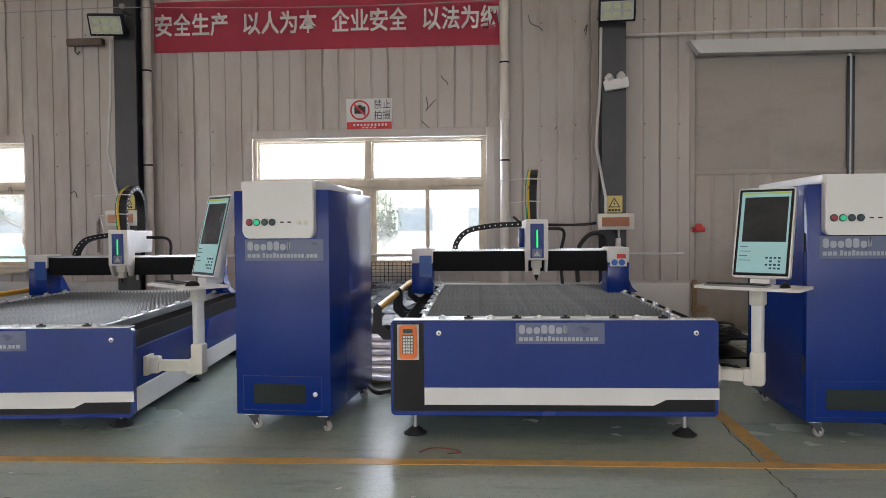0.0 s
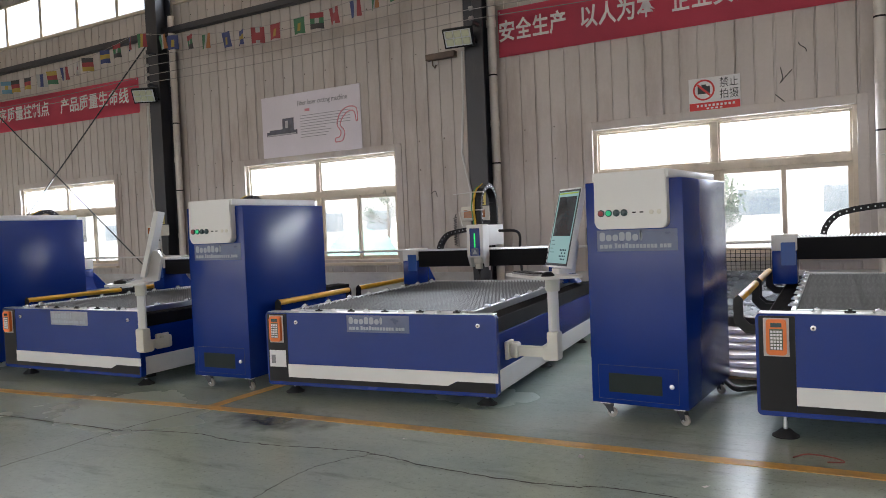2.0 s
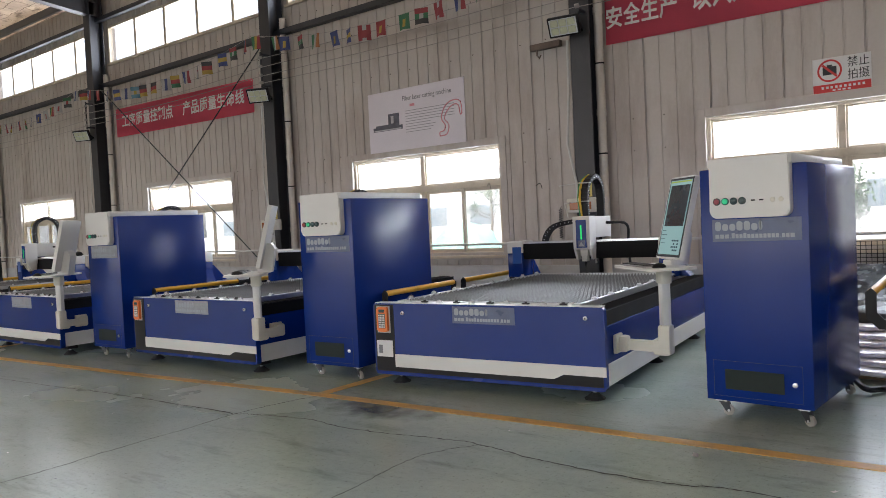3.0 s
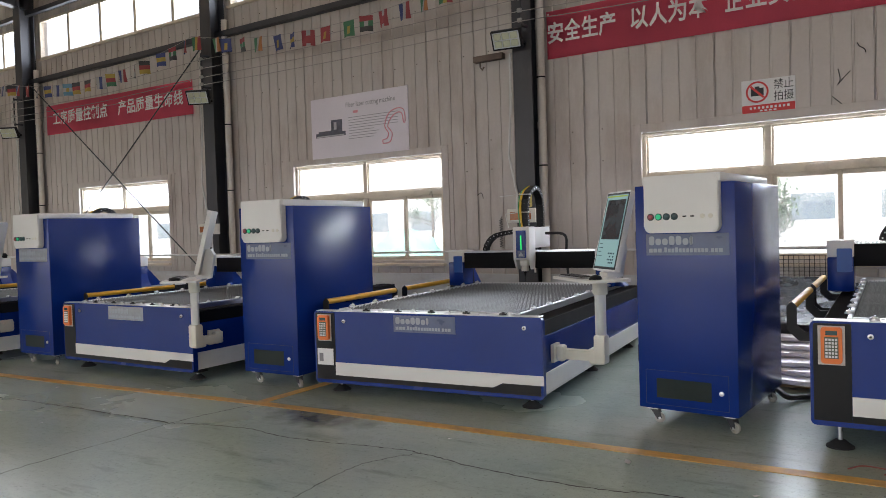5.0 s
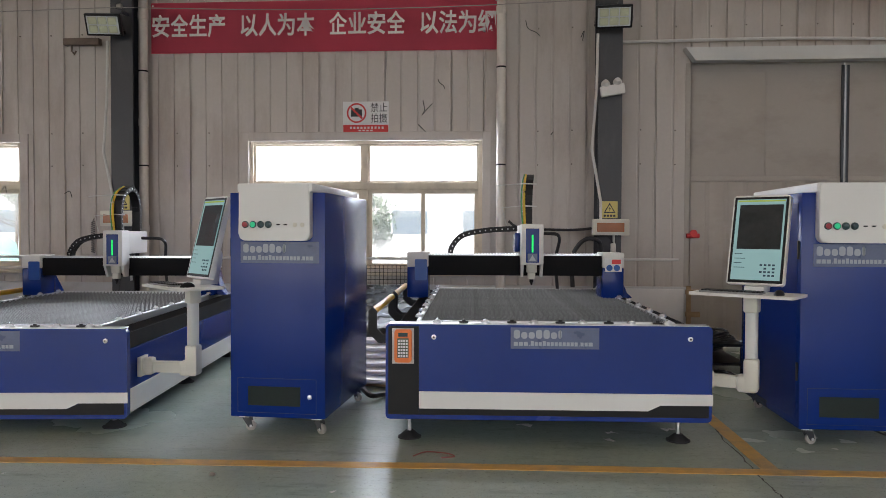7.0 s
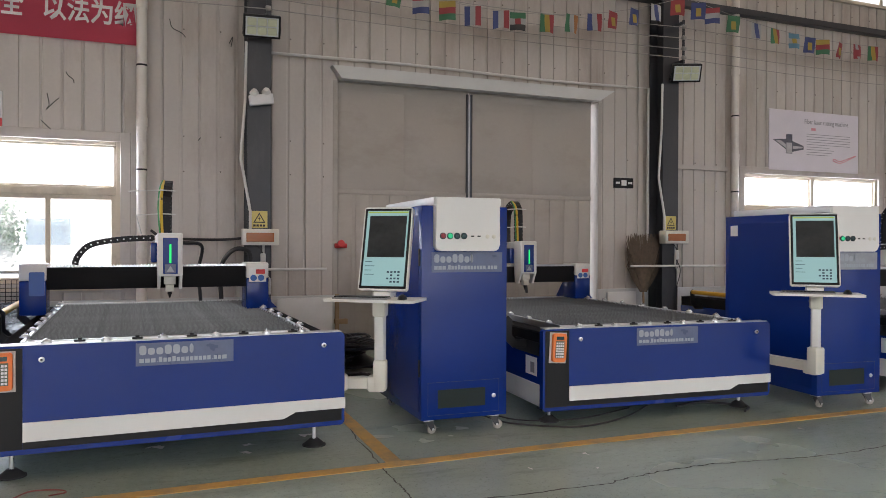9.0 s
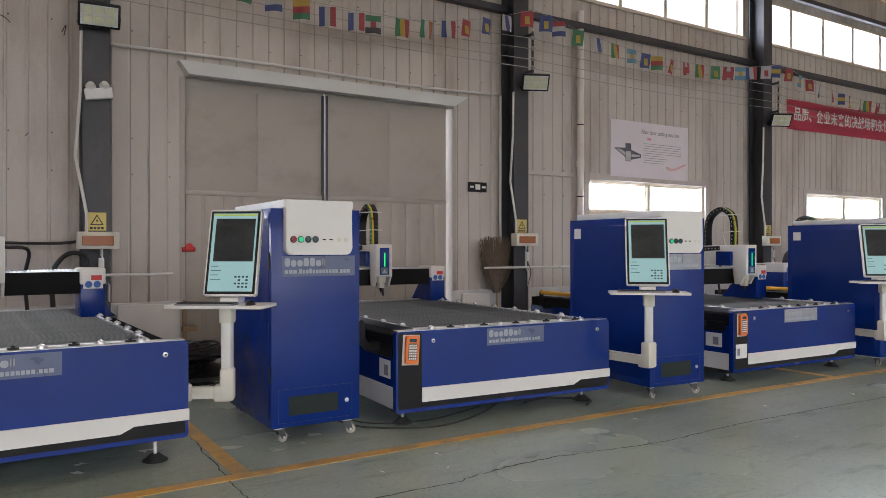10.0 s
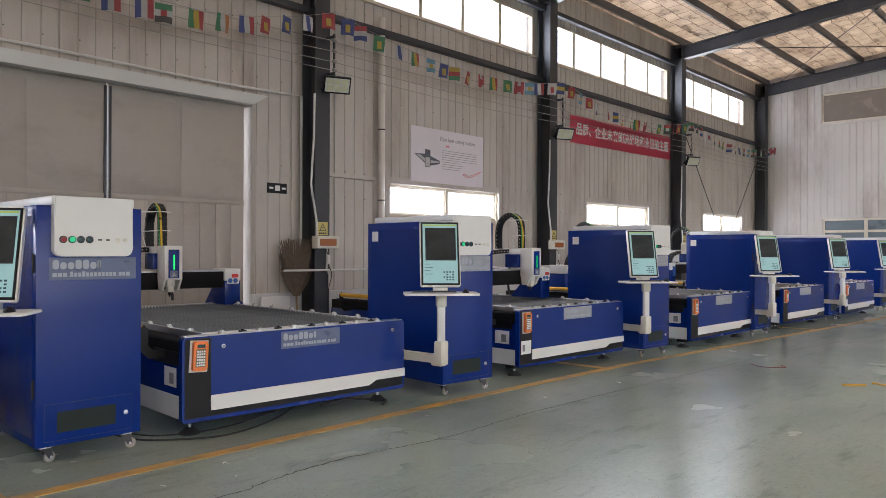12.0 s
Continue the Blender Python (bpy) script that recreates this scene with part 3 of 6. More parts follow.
def side_window(i, x0, x1):
    z0, z1 = WIN_Z
    zt, xm = 1.95, (x0 + x1) / 2
    root = thing("window_%d" % i, None, None, "cream plastic window, two fixed lights over sliding sashes", "window", kind="structure")
    bm = B()
    frame_bars(bm, x0, z0, x1, z1, 0.06, WALL + 0.02, WALL + 0.14)
    box(bm, x0 + 0.06, WALL + 0.03, zt - 0.045, x1 - 0.06, WALL + 0.13, zt + 0.045, 0.004, 1)
    box(bm, xm - 0.04, WALL + 0.025, z0 + 0.06, xm + 0.04, WALL + 0.135, zt - 0.045, 0.004, 1)
    box(bm, xm - 0.04, WALL + 0.025, zt + 0.045, xm + 0.04, WALL + 0.135, z1 - 0.06, 0.004, 1)
    part("window_frame", bm, PVC, root)
    bm = B()   # flashing round the opening
    frame_bars(bm, x0 - 0.10, z0 - 0.06, x1 + 0.10, z1 + 0.09, 0.11, WALL - 0.03, WALL + 0.019)
    part("window_trim", bm, SIDING, root)
    part("window_sill", box(B(), x0 - 0.02, WALL - 0.10, z0 - 0.035, x1 + 0.02, WALL + 0.03, z0 + 0.008, 0.006), PVC, root)
    for a, b in ((x0 + 0.06, xm - 0.04), (xm + 0.04, x1 - 0.06)):
        bm = B()
        frame_bars(bm, a, zt + 0.045, b, z1 - 0.06, 0.025, WALL + 0.05, WALL + 0.10, 0.003)
        part("light_frame", bm, PVC, root)
        pane(root, a + 0.02, zt + 0.06, b - 0.02, z1 - 0.075, WALL + 0.085)
        c = (a + b) / 2
        for k, (s, e) in enumerate(((a, c + 0.025), (c - 0.025, b))):
            y = WALL + 0.05 + 0.03 * k
            bm = B()
            frame_bars(bm, s, z0 + 0.06, e, zt - 0.045, 0.05, y, y + 0.028, 0.003)
            part("sash", bm, PVC, root)
            pane(root, s + 0.045, z0 + 0.10, e - 0.045, zt - 0.09, y + 0.014)


for i, (a, b) in enumerate(SIDE_WIN):
    side_window(i + 1, a, b)

for i in range(len(COLS) - 1):
    x0, x1 = COLS[i] + 0.2, HIGH_END[i]
    lights = 4 if i == len(COLS) - 2 else 5
    root = thing("window_high_%d" % (i + 1), None, None, "long high window with pale lights under the eaves", "window", kind="structure")
    bm = B()
    frame_bars(bm, x0, CLERE_Z[0], x1, CLERE_Z[1], 0.055, WALL + 0.0, WALL + 0.1)
    for k in range(1, lights):
        x = x0 + (x1 - x0) * k / lights
        box(bm, x - 0.042, WALL + 0.004, CLERE_Z[0] + 0.055, x + 0.042, WALL + 0.06, CLERE_Z[1] - 0.055)
    part("window_frame", bm, PVC, root)
    part("window_sill", box(B(), x0, WALL - 0.06, CLERE_Z[0] - 0.03, x1, WALL, CLERE_Z[0] + 0.01), PVC, root)

for k, (y0, z0, y1, z1) in enumerate(E_WIN):
    root = thing("window_east_%d" % (k + 1), None, None, "dusty end-wall window with cream frame", "window", kind="structure")
    bm = B()
    n = 2 if k % 2 == 0 else 3
    for j in range(n):
        a, b = y0 + (y1 - y0) * j / n, y0 + (y1 - y0) * (j + 1) / n
        for lo, hi, c, d in ((a, a + 0.05, z0, z1), (b - 0.05, b, z0, z1), (a + 0.05, b - 0.05, z0, z0 + 0.05), (a + 0.05, b - 0.05, z1 - 0.05, z1)):
            box(bm, EAST + 0.02, lo, c, EAST + 0.12, hi, d)
        if k % 2:
            box(bm, EAST + 0.02, a + 0.05, 1.98, EAST + 0.12, b - 0.05, 2.06)
    part("window_frame", bm, PVC, root)
    bm = B()
    for lo, hi, c, d in ((y0 - 0.07, y0, z0 - 0.07, z1 + 0.07), (y1, y1 + 0.07, z0 - 0.07, z1 + 0.07), (y0, y1, z0 - 0.07, z0), (y0, y1, z1, z1 + 0.07)):
        box(bm, EAST - 0.03, lo, c, EAST + 0.03, hi, d)
    part("window_trim", bm, SIDING, root)
    for j in range(n):
        a, b = y0 + (y1 - y0) * j / n, y0 + (y1 - y0) * (j + 1) / n
        part("pane", box(B(), EAST + 0.066, a + 0.04, z0 + 0.04, EAST + 0.072, b - 0.04, z1 - 0.04), FAR_DARK if k % 2 else BROWN_GLASS, root)

# ---- sliding gate ----
gate = thing("door_1", None, None, "closed two-leaf beige sheet-metal sliding gate with pale hood", "gate", kind="structure")
gx0, gx1, gz = GATE
gm = 4.81
for a, b, nm in ((gx0 - 0.0, gm - 0.018, "leaf"), (gm + 0.012, gx1 - 0.08, "leaf")):
    bm = B()
    box(bm, a, WALL + 0.06, 0.03, b, WALL + 0.11, gz + 0.004, 0.006)
    leaf = part(nm, bm, LEAF, gate)
    for k in range(2):
        x, hw = a + (b - a) * (k + 0.5) / 2, (b - a) / 4 - 0.006
        part("leaf_rib", box(B(), x - hw, WALL + 0.056, 2.07, x + hw, WALL + 0.06, gz - 0.1, 0.003), LEAF, leaf)
    for k in range(8):
        x = a + (b - a) * (k + 0.5) / 8
        part("leaf_rib", box(B(), x - 0.09, WALL + 0.048, 0.1, x + 0.09, WALL + 0.06, 2.0, 0.005), LEAF, leaf)
    part("rail", box(B(), a, WALL + 0.04, 2.005, b, WALL + 0.06, 2.06, 0.004), LEAF, leaf)
part("meeting_bar", box(B(), gm - 0.05, WALL + 0.03, 0.05, gm - 0.018, WALL + 0.06, gz - 0.03, 0.004), COLUMN, gate, "dark steel meeting bar")
part("meeting_bar", box(B(), gm + 0.012, WALL + 0.03, 0.05, gm + 0.04, WALL + 0.06, gz - 0.03, 0.004), COLUMN, gate, "dark steel meeting bar")
bm = B()
prism(bm, [(gx0 - 0.1, gz + 0.16), (gx1 + 0.19, gz + 0.16), (gx1 - 0.06, gz), (gx0 + 0.02, gz)], WALL - 0.16, WALL - 0.014)
part("hood", bm, HOOD, gate, "pale folded sheet hood over the gate")
bm = B()
box(bm, gx0 - 0.06, WALL - 0.02, 0, gx0, WALL + 0.12, gz, 0.004, 1)
box(bm, gx1, WALL - 0.02, 0, gx1 + 0.06, WALL + 0.035, gz, 0.004, 1)
part("jamb", bm, LEAF, gate)

# ---- outside the windows ----
bm = B()
box(bm, -90, 62, -0.15, 100, 70, 5.0)
far = thing("yard_building", bm, FAR_WALL, "pale low building across the yard", "building")
for k in range(30):
    part("window", box(B(), -86 + 6 * k, 61.9, 1.2, -83 + 6 * k, 62.01, 3.2), FAR_DARK, far)


def car(x, y, paint, label):
    root = thing("parked_car", None, None, label, "car", "parked cars outside", m=pose(x, y, -0.12))
    bm = B()
    prof = [(-2.1, 0.3), (2.1, 0.3), (2.15, 0.7), (1.9, 0.9), (1.1, 1.0), (0.5, 1.45), (-1.0, 1.48), (-1.7, 1.05), (-2.1, 0.95)]
    prism(bm, prof, -0.85, 0.85)
    bmesh.ops.bevel(bm, geom=bm.edges[:], offset=0.06, segments=2, affect="EDGES")
    part("body", bm, paint, root)
    part("side_window", prism(B(), [(-0.95, 1.02), (0.95, 1.02), (0.42, 1.38), (-0.9, 1.4)], -0.862, -0.845), FAR_DARK, root)
    for wx in (-1.3, 1.3):
        for wy in (-0.8, 0.8):
            w = part("wheel", disc(B(), (wx, wy, 0.32), "y", 0.32, 0.2, 20, 0.03), RUBBER, root)
            part("rim", disc(B(), (wx, wy * 1.13, 0.32), "y", 0.2, 0.03, 16), ALU, w)


car(-5.1, 19, CAR_RED, "red car parked in the yard")
car(3.4, 24.5, CAR_WHITE, "white car parked in the yard")
car(-12.5, 24, CAR_WHITE, "white car parked in the yard")
car(-24, 24, CAR_WHITE, "white car parked in the yard")
bm = B()
bmesh.ops.create_icosphere(bm, subdivisions=4, radius=1.0)
for v in bm.verts:
    v.co = Vector((v.co.x * 1.5, v.co.y * 1.1, max(0, v.co.z) * 1.5)) * (1 + 0.12 * noise.noise(v.co * 2.5))
thing("tarpaulin_heap", bm, TARP, "heap under a green tarpaulin in the yard", "tarpaulin", m=pose(-14.0, 19.5, -0.12))


def tree(x, y, h, seed):
    rng = random.Random(seed)
    root = thing("tree", None, None, "dark bare-edged tree in the yard", "tree", "yard trees", m=pose(x, y, -0.12))
    bm = B()
    tube(bm, [(0, 0, 0), (0.05, 0.03, h * 0.3), (0.0, 0.1, h * 0.6), (0.1, 0, h * 0.9)], 0.1, 8)
    tips = []
    for k in range(14):
        a, z = rng.uniform(0, 6.28), h * rng.uniform(0.3, 0.85)
        tip = (math.cos(a) * h * 0.28, math.sin(a) * h * 0.28, z + h * 0.16)
        tube(bm, [(0, 0, z), (tip[0] * 0.5, tip[1] * 0.5, z + h * 0.06), tip], 0.03, 5)
        tips.append(tip)
    part("trunk", bm, BARK, root)
    bm = B()
    for k in range(1400):
        t = rng.choice(tips)
        c = Vector(t) + Vector((rng.gauss(0, 0.4), rng.gauss(0, 0.4), rng.gauss(0, 0.4))) * h * 0.16
        u = Vector((rng.gauss(0, 1), rng.gauss(0, 1), rng.gauss(0, 1))).normalized() * 0.09
        w = u.cross(Vector((rng.gauss(0, 1), rng.gauss(0, 1), rng.gauss(0, 1)))).normalized() * 0.05
        bm.faces.new([bm.verts.new(c + u), bm.verts.new(c + w), bm.verts.new(c - u), bm.verts.new(c - w)])
    part("crown", bm, FOLIAGE, root)


for k, (x, y, h) in enumerate(((4.5, 44, 5.0), (-4.3, 27, 2.7), (-14.0, 46, 5.0), (-30, 45, 5), (21, 46, 5))):
    tree(x, y, h, k)


# ---- laser cutting machines ----
BW, BL, BT = 2.07, 3.35, 0.775     # bed width, length, top
SLAT_X = (0.215, 1.835)
SLAT_Y = (0.13, 2.95)


def slat_mesh():
    """A saw-toothed steel slat, running across the bed."""
    x0, x1 = SLAT_X
    bm = B()
    n = 46
    lo, hi, tooth = BT - 0.07, BT - 0.015, 0.03
    pts = [(x0, lo), (x1, lo)]
    for k in range(n, -1, -1):
        x = x0 + (x1 - x0) * k / n
        pts.append((x, hi))
        if k:
            pts.append((x - (x1 - x0) / n / 2, hi + tooth))
    f = [bm.verts.new((a, -0.0015, b)) for a, b in pts]
    g = [bm.verts.new((a, 0.0015, b)) for a, b in pts]
    bm.faces.new(f)
    bm.faces.new(g[::-1])
    for k in range(len(pts)):
        bm.faces.new((f[k], g[k], g[(k + 1) % len(pts)], f[(k + 1) % len(pts)]))
    return mesh_of(bm, "slat", SLAT, 0)


def clamp_mesh():
    """A pressed steel roller cap on a square base."""
    bm = B()
    disc(bm, (0, 0, 0.004), "z", 0.030, 0.008, 14)
    r = bmesh.ops.create_uvsphere(bm, u_segments=14, v_segments=7, radius=0.025)
    bmesh.ops.scale(bm, vec=(1, 1, 0.55), verts=r["verts"])
    bmesh.ops.translate(bm, vec=(0, 0, 0.010), verts=r["verts"])
    disc(bm, (0, 0, 0.025), "z", 0.006, 0.008, 10)
    return mesh_of(bm, "roller_cap", STEEL)


def bracket_mesh():
    bm = B()
    box(bm, -0.03, -0.012, 0, 0.03, 0.012, 0.012, 0.003)
    disc(bm, (0, 0, 0.016), "z", 0.012, 0.012, 10)
    return mesh_of(bm, "hold_down", BLACK)


def chain_path(pts, n=40):
    """Points along a smooth line through the given ones."""
    p = [Vector(q) for q in pts]
    p = [2 * p[0] - p[1]] + p + [2 * p[-1] - p[-2]]
    out = []
    for i in range(1, len(p) - 2):
        k = max(2, n // (len(p) - 3))
        for j in range(k):
            t = j / k
            a, b, c, d = p[i - 1], p[i], p[i + 1], p[i + 2]
            out.append(0.5 * ((2 * b) + (c - a) * t + (2 * a - 5 * b + 4 * c - d) * t * t + (3 * b - a - 3 * c + d) * t ** 3))
    out.append(p[-2])
    return out


def drag_chain(name, pts, w, h, parent, step=0.045, side="y"):
    """A black plastic energy chain made of links, with pale rivets."""
    path = chain_path(pts, 60)
    acc, last, links = 0.0, path[0], [path[0]]
    for q in path[1:]:
        acc += (q - last).length
        last = q
        if acc >= step:
            links.append(q)
            acc = 0.0
    bm, rv = B(), B()
    for a, b in zip(links, links[1:]):
        d = (b - a)
        ln = d.length
        d.normalize()
        s = Vector((0, 1, 0)) if side == "y" else Vector((1, 0, 0))
        s = (s - d * s.dot(d)).normalized()
        u = d.cross(s)
        m = Matrix((d, s, u)).transposed().to_4x4()
        m.translation = (a + b) / 2
        for bmx, dims, off in ((bm, (ln * 0.92, w, h), 0), (bm, (ln * 0.35, w * 0.8, h * 0.86), ln * 0.5)):
            r = bmesh.ops.create_cube(bmx, size=1.0)
            bmesh.ops.scale(bmx, vec=dims, verts=r["verts"])
            bmesh.ops.translate(bmx, vec=(off, 0, 0), verts=r["verts"])
            bmesh.ops.transform(bmx, matrix=m, verts=r["verts"])
        for e in (-1, 1):
            r = bmesh.ops.create_cone(rv, cap_ends=True, segments=8, radius1=h * 0.14, radius2=h * 0.1, depth=0.003)
            bmesh.ops.rotate(rv, verts=r["verts"], matrix=Matrix.Rotation(radians(90), 3, "X"))
            bmesh.ops.translate(rv, vec=(0, e * (w / 2 + 0.001), 0), verts=r["verts"])
            bmesh.ops.transform(rv, matrix=m, verts=r["verts"])
    ch = part(name, bm, BLACK, parent)
    part("rivets", rv, ALU, ch)
    return ch


def logo_film(parent, x0, z0, x1, z1, y, worn=False, bars=True):
    """A film label on a front panel: a word as plain blocks over a thin line of print as a bar."""
    film = part("label_film", box(B(), x0, y - 0.0015, z0, x1, y, z1), FILM_WORN if worn else FILM, parent)
    if not bars:
        return film
    w, h = x1 - x0, z1 - z0
    for k in range(7):
        a = x0 + w * (0.035 + 0.084 * k)
        hh = 0.42 if k in (0, 3, 4, 6) else 0.31
        r = min(w * 0.028, h * 0.14)
        part("letter_block", prism(B(), round_poly(a, z0 + h * 0.48, a + w * (0.040 if k == 6 else 0.070), z0 + h * (0.48 + hh), r, n=3), y - 0.003, y - 0.0012), LETTER, film)
    bm = B()
    a = 0.035
    for k in range(20):
        if k in (3, 16):
            box(bm, x0 + w * (a + 0.006), y - 0.003, z0 + h * 0.14, x0 + w * (a + 0.013), y - 0.0012, z0 + h * 0.18)
            a += 0.022
        else:
            wk = 0.046 if k in (0, 1, 2, 19) else 0.034
            box(bm, x0 + w * a, y - 0.003, z0 + h * 0.14, x0 + w * (a + wk), y - 0.0012, z0 + h * (0.37 if k in (4, 7) else 0.32))
            a += wk + 0.011
    part("print_line", bm, LETTER, film)
    return film


def build_machine(gantry_y, head_x, drop, roller=True):
    """A flat-bed fibre laser cutter; origin at the front left corner on the floor."""
    root = thing("laser_cutter", None, None, "blue, white and black flat-bed laser cutting machine on levelling feet", "cutting machine", "laser cutters in a row")
    # body
    bm = B()
    box(bm, 0.03, 0.055, 0.18, BW - 0.03, BL, 0.62, 0.012)
    part("bed_body", bm, BLUE, root)
    for x0, x1 in ((0.04, 0.2), (BW - 0.2, BW - 0.04)):
        cover = part("rail_cover", prism(B(), [(x0, 0.621), (x1, 0.621), (x1, 0.73), (x0, 0.73)], 0.056, BL - 0.01), BELLOWS, root, "black pleated rail cover")
        bm = B()
        for k in range(80):
            y = 0.07 + 0.04 * k
            prism(bm, [(y, 0.731), (y + 0.02, 0.742), (y + 0.04, 0.731)], x0 + 0.01, x1 - 0.01, "yz")
        part("bellows", bm, BELLOWS, cover)
    # inner tray below the slats
    part("scrap_tray", box(B(), 0.205, 0.1, 0.625, BW - 0.205, BL - 0.2, 0.66), BLACK, root)
    # front plate with rounded corners
    bm = B()
    prism(bm, round_poly(0, 0.165, BW, BT, 0.03), 0.0, 0.055)
    part("front_plate", bm, BLUE, root)
    part("front_lip", box(B(), 0.02, 0.004, BT - 0.001, BW - 0.02, 0.095, BT + 0.006, 0.002, 1), ALU, root)
    bm = B()
    prism(bm, round_poly(0.018, 0.195, 0.215, BT - 0.012, 0.012, "0001"), -0.004, 0.0)
    part("corner_strip", bm, BLACK, root, "black vertical front strip")
    bm = B()
    prism(bm, [(0.216, 0.195), (BW - 0.02, 0.195), (BW - 0.02, 0.272), (BW - 0.32, 0.272), (BW - 0.40, 0.235), (0.216, 0.235)], -0.004, 0.0)
    part("skirt", bm, BLACK, root)
    bm = B()
    prism(bm, [(0.216, 0.236), (BW - 0.402, 0.236), (BW - 0.322, 0.274), (BW + 0.004, 0.274), (BW + 0.004, 0.345), (0.216, 0.345)], -0.008, -0.001)
    part("front_stripe", bm, WHITE, root, "white stepped front stripe")
    for s, x in ((-1, 0.03), (1, BW - 0.03)):
        part("side_stripe", box(B(), x, 0.06, 0.18, x + s * 0.006, BL, 0.345, 0.002, 1), WHITE, root, "white side stripe")
    part("side_slot", box(B(), 0.024, 0.12, 0.56, 0.03, 0.55, 0.66), BLACK, root)
    sticker = part("side_label", box(B(), 0.0265, 0.16, 0.40, 0.0295, 0.36, 0.54), PAPER, root)
    part("print", box(B(), 0.025, 0.20, 0.42, 0.0262, 0.27, 0.50), INK_GREY, sticker)
    for x in (0.31, BW - 0.14):
        b = part("bolt", disc(B(), (x, -0.006, 0.695), "y", 0.016, 0.012, 14, 0.003), STEEL, root)
        part("socket", disc(B(), (x, -0.0135, 0.695), "y", 0.007, 0.004, 6), BLACK, b)
    logo_film(root, 0.80, 0.625, 1.36, 0.76, -0.0002)
    # table frame
    bm = B()
    for x0, x1, y0, y1 in ((0.19, 0.215, 0.097, 3.0), (BW - 0.235, BW - 0.21, 0.097, 3.0), (0.215, BW - 0.235, 0.097, 0.12), (0.215, BW - 0.235, 2.975, 3.0)):
        box(bm, x0, y0, 0.66, x1, y1, BT + 0.014, 0.003, 1)
    part("table_frame", bm, ALU, root)
    for k in range(SLATS):
        y = SLAT_Y[0] + (SLAT_Y[1] - SLAT_Y[0]) * (k + 0.5) / SLATS
        share("slat", ME_SLAT, root, pose(0.0195 * ((k % 2) - 0.5), y, 0))
    for k in range(6):
        share("roller_cap", ME_CLAMP, root, pose(0.33 + k * (BW - 0.64) / 4.6 if k < 5 else BW - 0.27, 0.06, BT + 0.006))
    for k in range(5):
        share("hold_down", ME_BRACKET, root, pose(0.50 + k * 0.31, 0.06, BT + 0.006))
    for k in range(8):
        y = 0.3 + 2.6 * k / 7
        share("roller_cap", ME_CLAMP, root, pose(0.195, y, BT + 0.014))
        share("roller_cap", ME_CLAMP, root, pose(BW - 0.215, y + 0.1, BT + 0.014))
    # feet
    for x in (0.14, BW - 0.16):
        for y in (0.18, 1.7, BL - 0.25):
            bm = B()
            box(bm, x - 0.075, y - 0.06, 0.135, x + 0.075, y + 0.06, 0.18, 0.004, 1)
            leg = part("foot", bm, BLACK, root)
            part("screw", disc(B(), (x, y, 0.09 + drop / 2), "z", 0.013, 0.12 - drop, 10), STEEL, leg)
            bm = B()
            r = bmesh.ops.create_cone(bm, cap_ends=True, segments=20, radius1=0.075, radius2=0.028, depth=0.04)
            bmesh.ops.translate(bm, vec=(x, y, 0.026 + drop), verts=r["verts"])
            disc(bm, (x, y, 0.004 + drop), "z", 0.078, 0.008, 20)
            part("pad", bm, RUBBER, leg)
    # loading rollers along the left side
    if roller:
        for y0, y1 in ((0.35, 1.55), (1.75, 2.9)):
            rol = part("roller", tube(B(), [(-0.13, y0 + 0.007, 0.815), (-0.13, y1 - 0.007, 0.815)], 0.026, 14), YELLOW, root, "yellow painted loading roller")
            for y in (y0, y1):
                part("roller_bracket", prism(B(), [(0.03, 0.60), (-0.09, 0.60), (-0.16, 0.67), (-0.16, 0.82), (-0.13, 0.85), (-0.10, 0.82), (-0.10, 0.70), (-0.06, 0.66), (0.03, 0.66)], y - 0.006, y + 0.006), BLACK, rol)
    # gantry
    gy = gantry_y
    bm = B()
    box(bm, 0.14, gy - 0.10, 0.975, BW - 0.34, gy + 0.14, 1.155, 0.006)
    beam = part("gantry_beam", bm, BELLOWS, root, "black bellows-covered gantry beam")
    bm = B()
    n = 56
    for k in range(n):
        x = 0.16 + (BW - 0.52) * k / n
        prism(bm, [(x, 1.156), (x + (BW - 0.52) / n, 1.156), (x + (BW - 0.52) / n / 2, 1.173)], gy - 0.10, gy + 0.12)
    part("beam_pleats", bm, ALU, beam)
    for left in (True, False):
        x0 = -0.035 if left else BW - 0.35
        x1 = x0 + 0.19
        bm = B()
        box(bm, x0, gy - 0.13, 0.775, x1, gy + 0.17, 1.05, 0.01)
        poly = [(gy - 0.1, 0.77), (gy + 0.42, 0.77), (gy + 0.20, 1.0), (gy - 0.1, 1.0)]
        prism(bm, poly, x0 + 0.03, x1 - 0.03, "yz")
        if not left:
            prism(bm, [(x1 - 0.01, 0.772), (x1 + 0.10, 0.772), (x1 + 0.05, 0.82), (x1 - 0.01, 0.97)], gy - 0.02, gy + 0.15)
        post = part("gantry_post", bm, BLUE, root)
        part("cap", box(B(), x0 - 0.002, gy - 0.135, 1.05, x1 + 0.002, gy + 0.175, 1.185, 0.012), WHITE, post, "white gantry end cap")
        if left:
            bm = B()
            prism(bm, round_poly(x0 + 0.07, 0.93, x1 - 0.01, 1.12, 0.01), gy - 0.142, gy - 0.13)
            part("cover_plate", bm, BLUE_BRIGHT, post, "brighter blue cover plate")
        else:
            lab = part("warning_label", box(B(), x0 + 0.02, gy - 0.1375, 1.015, x1 - 0.02, gy - 0.1355, 1.14), PAPER, post)
            part("red_panel", box(B(), x0 + 0.08, gy - 0.139, 1.085, x1 - 0.03, gy - 0.1374, 1.125), INK_RED, lab)
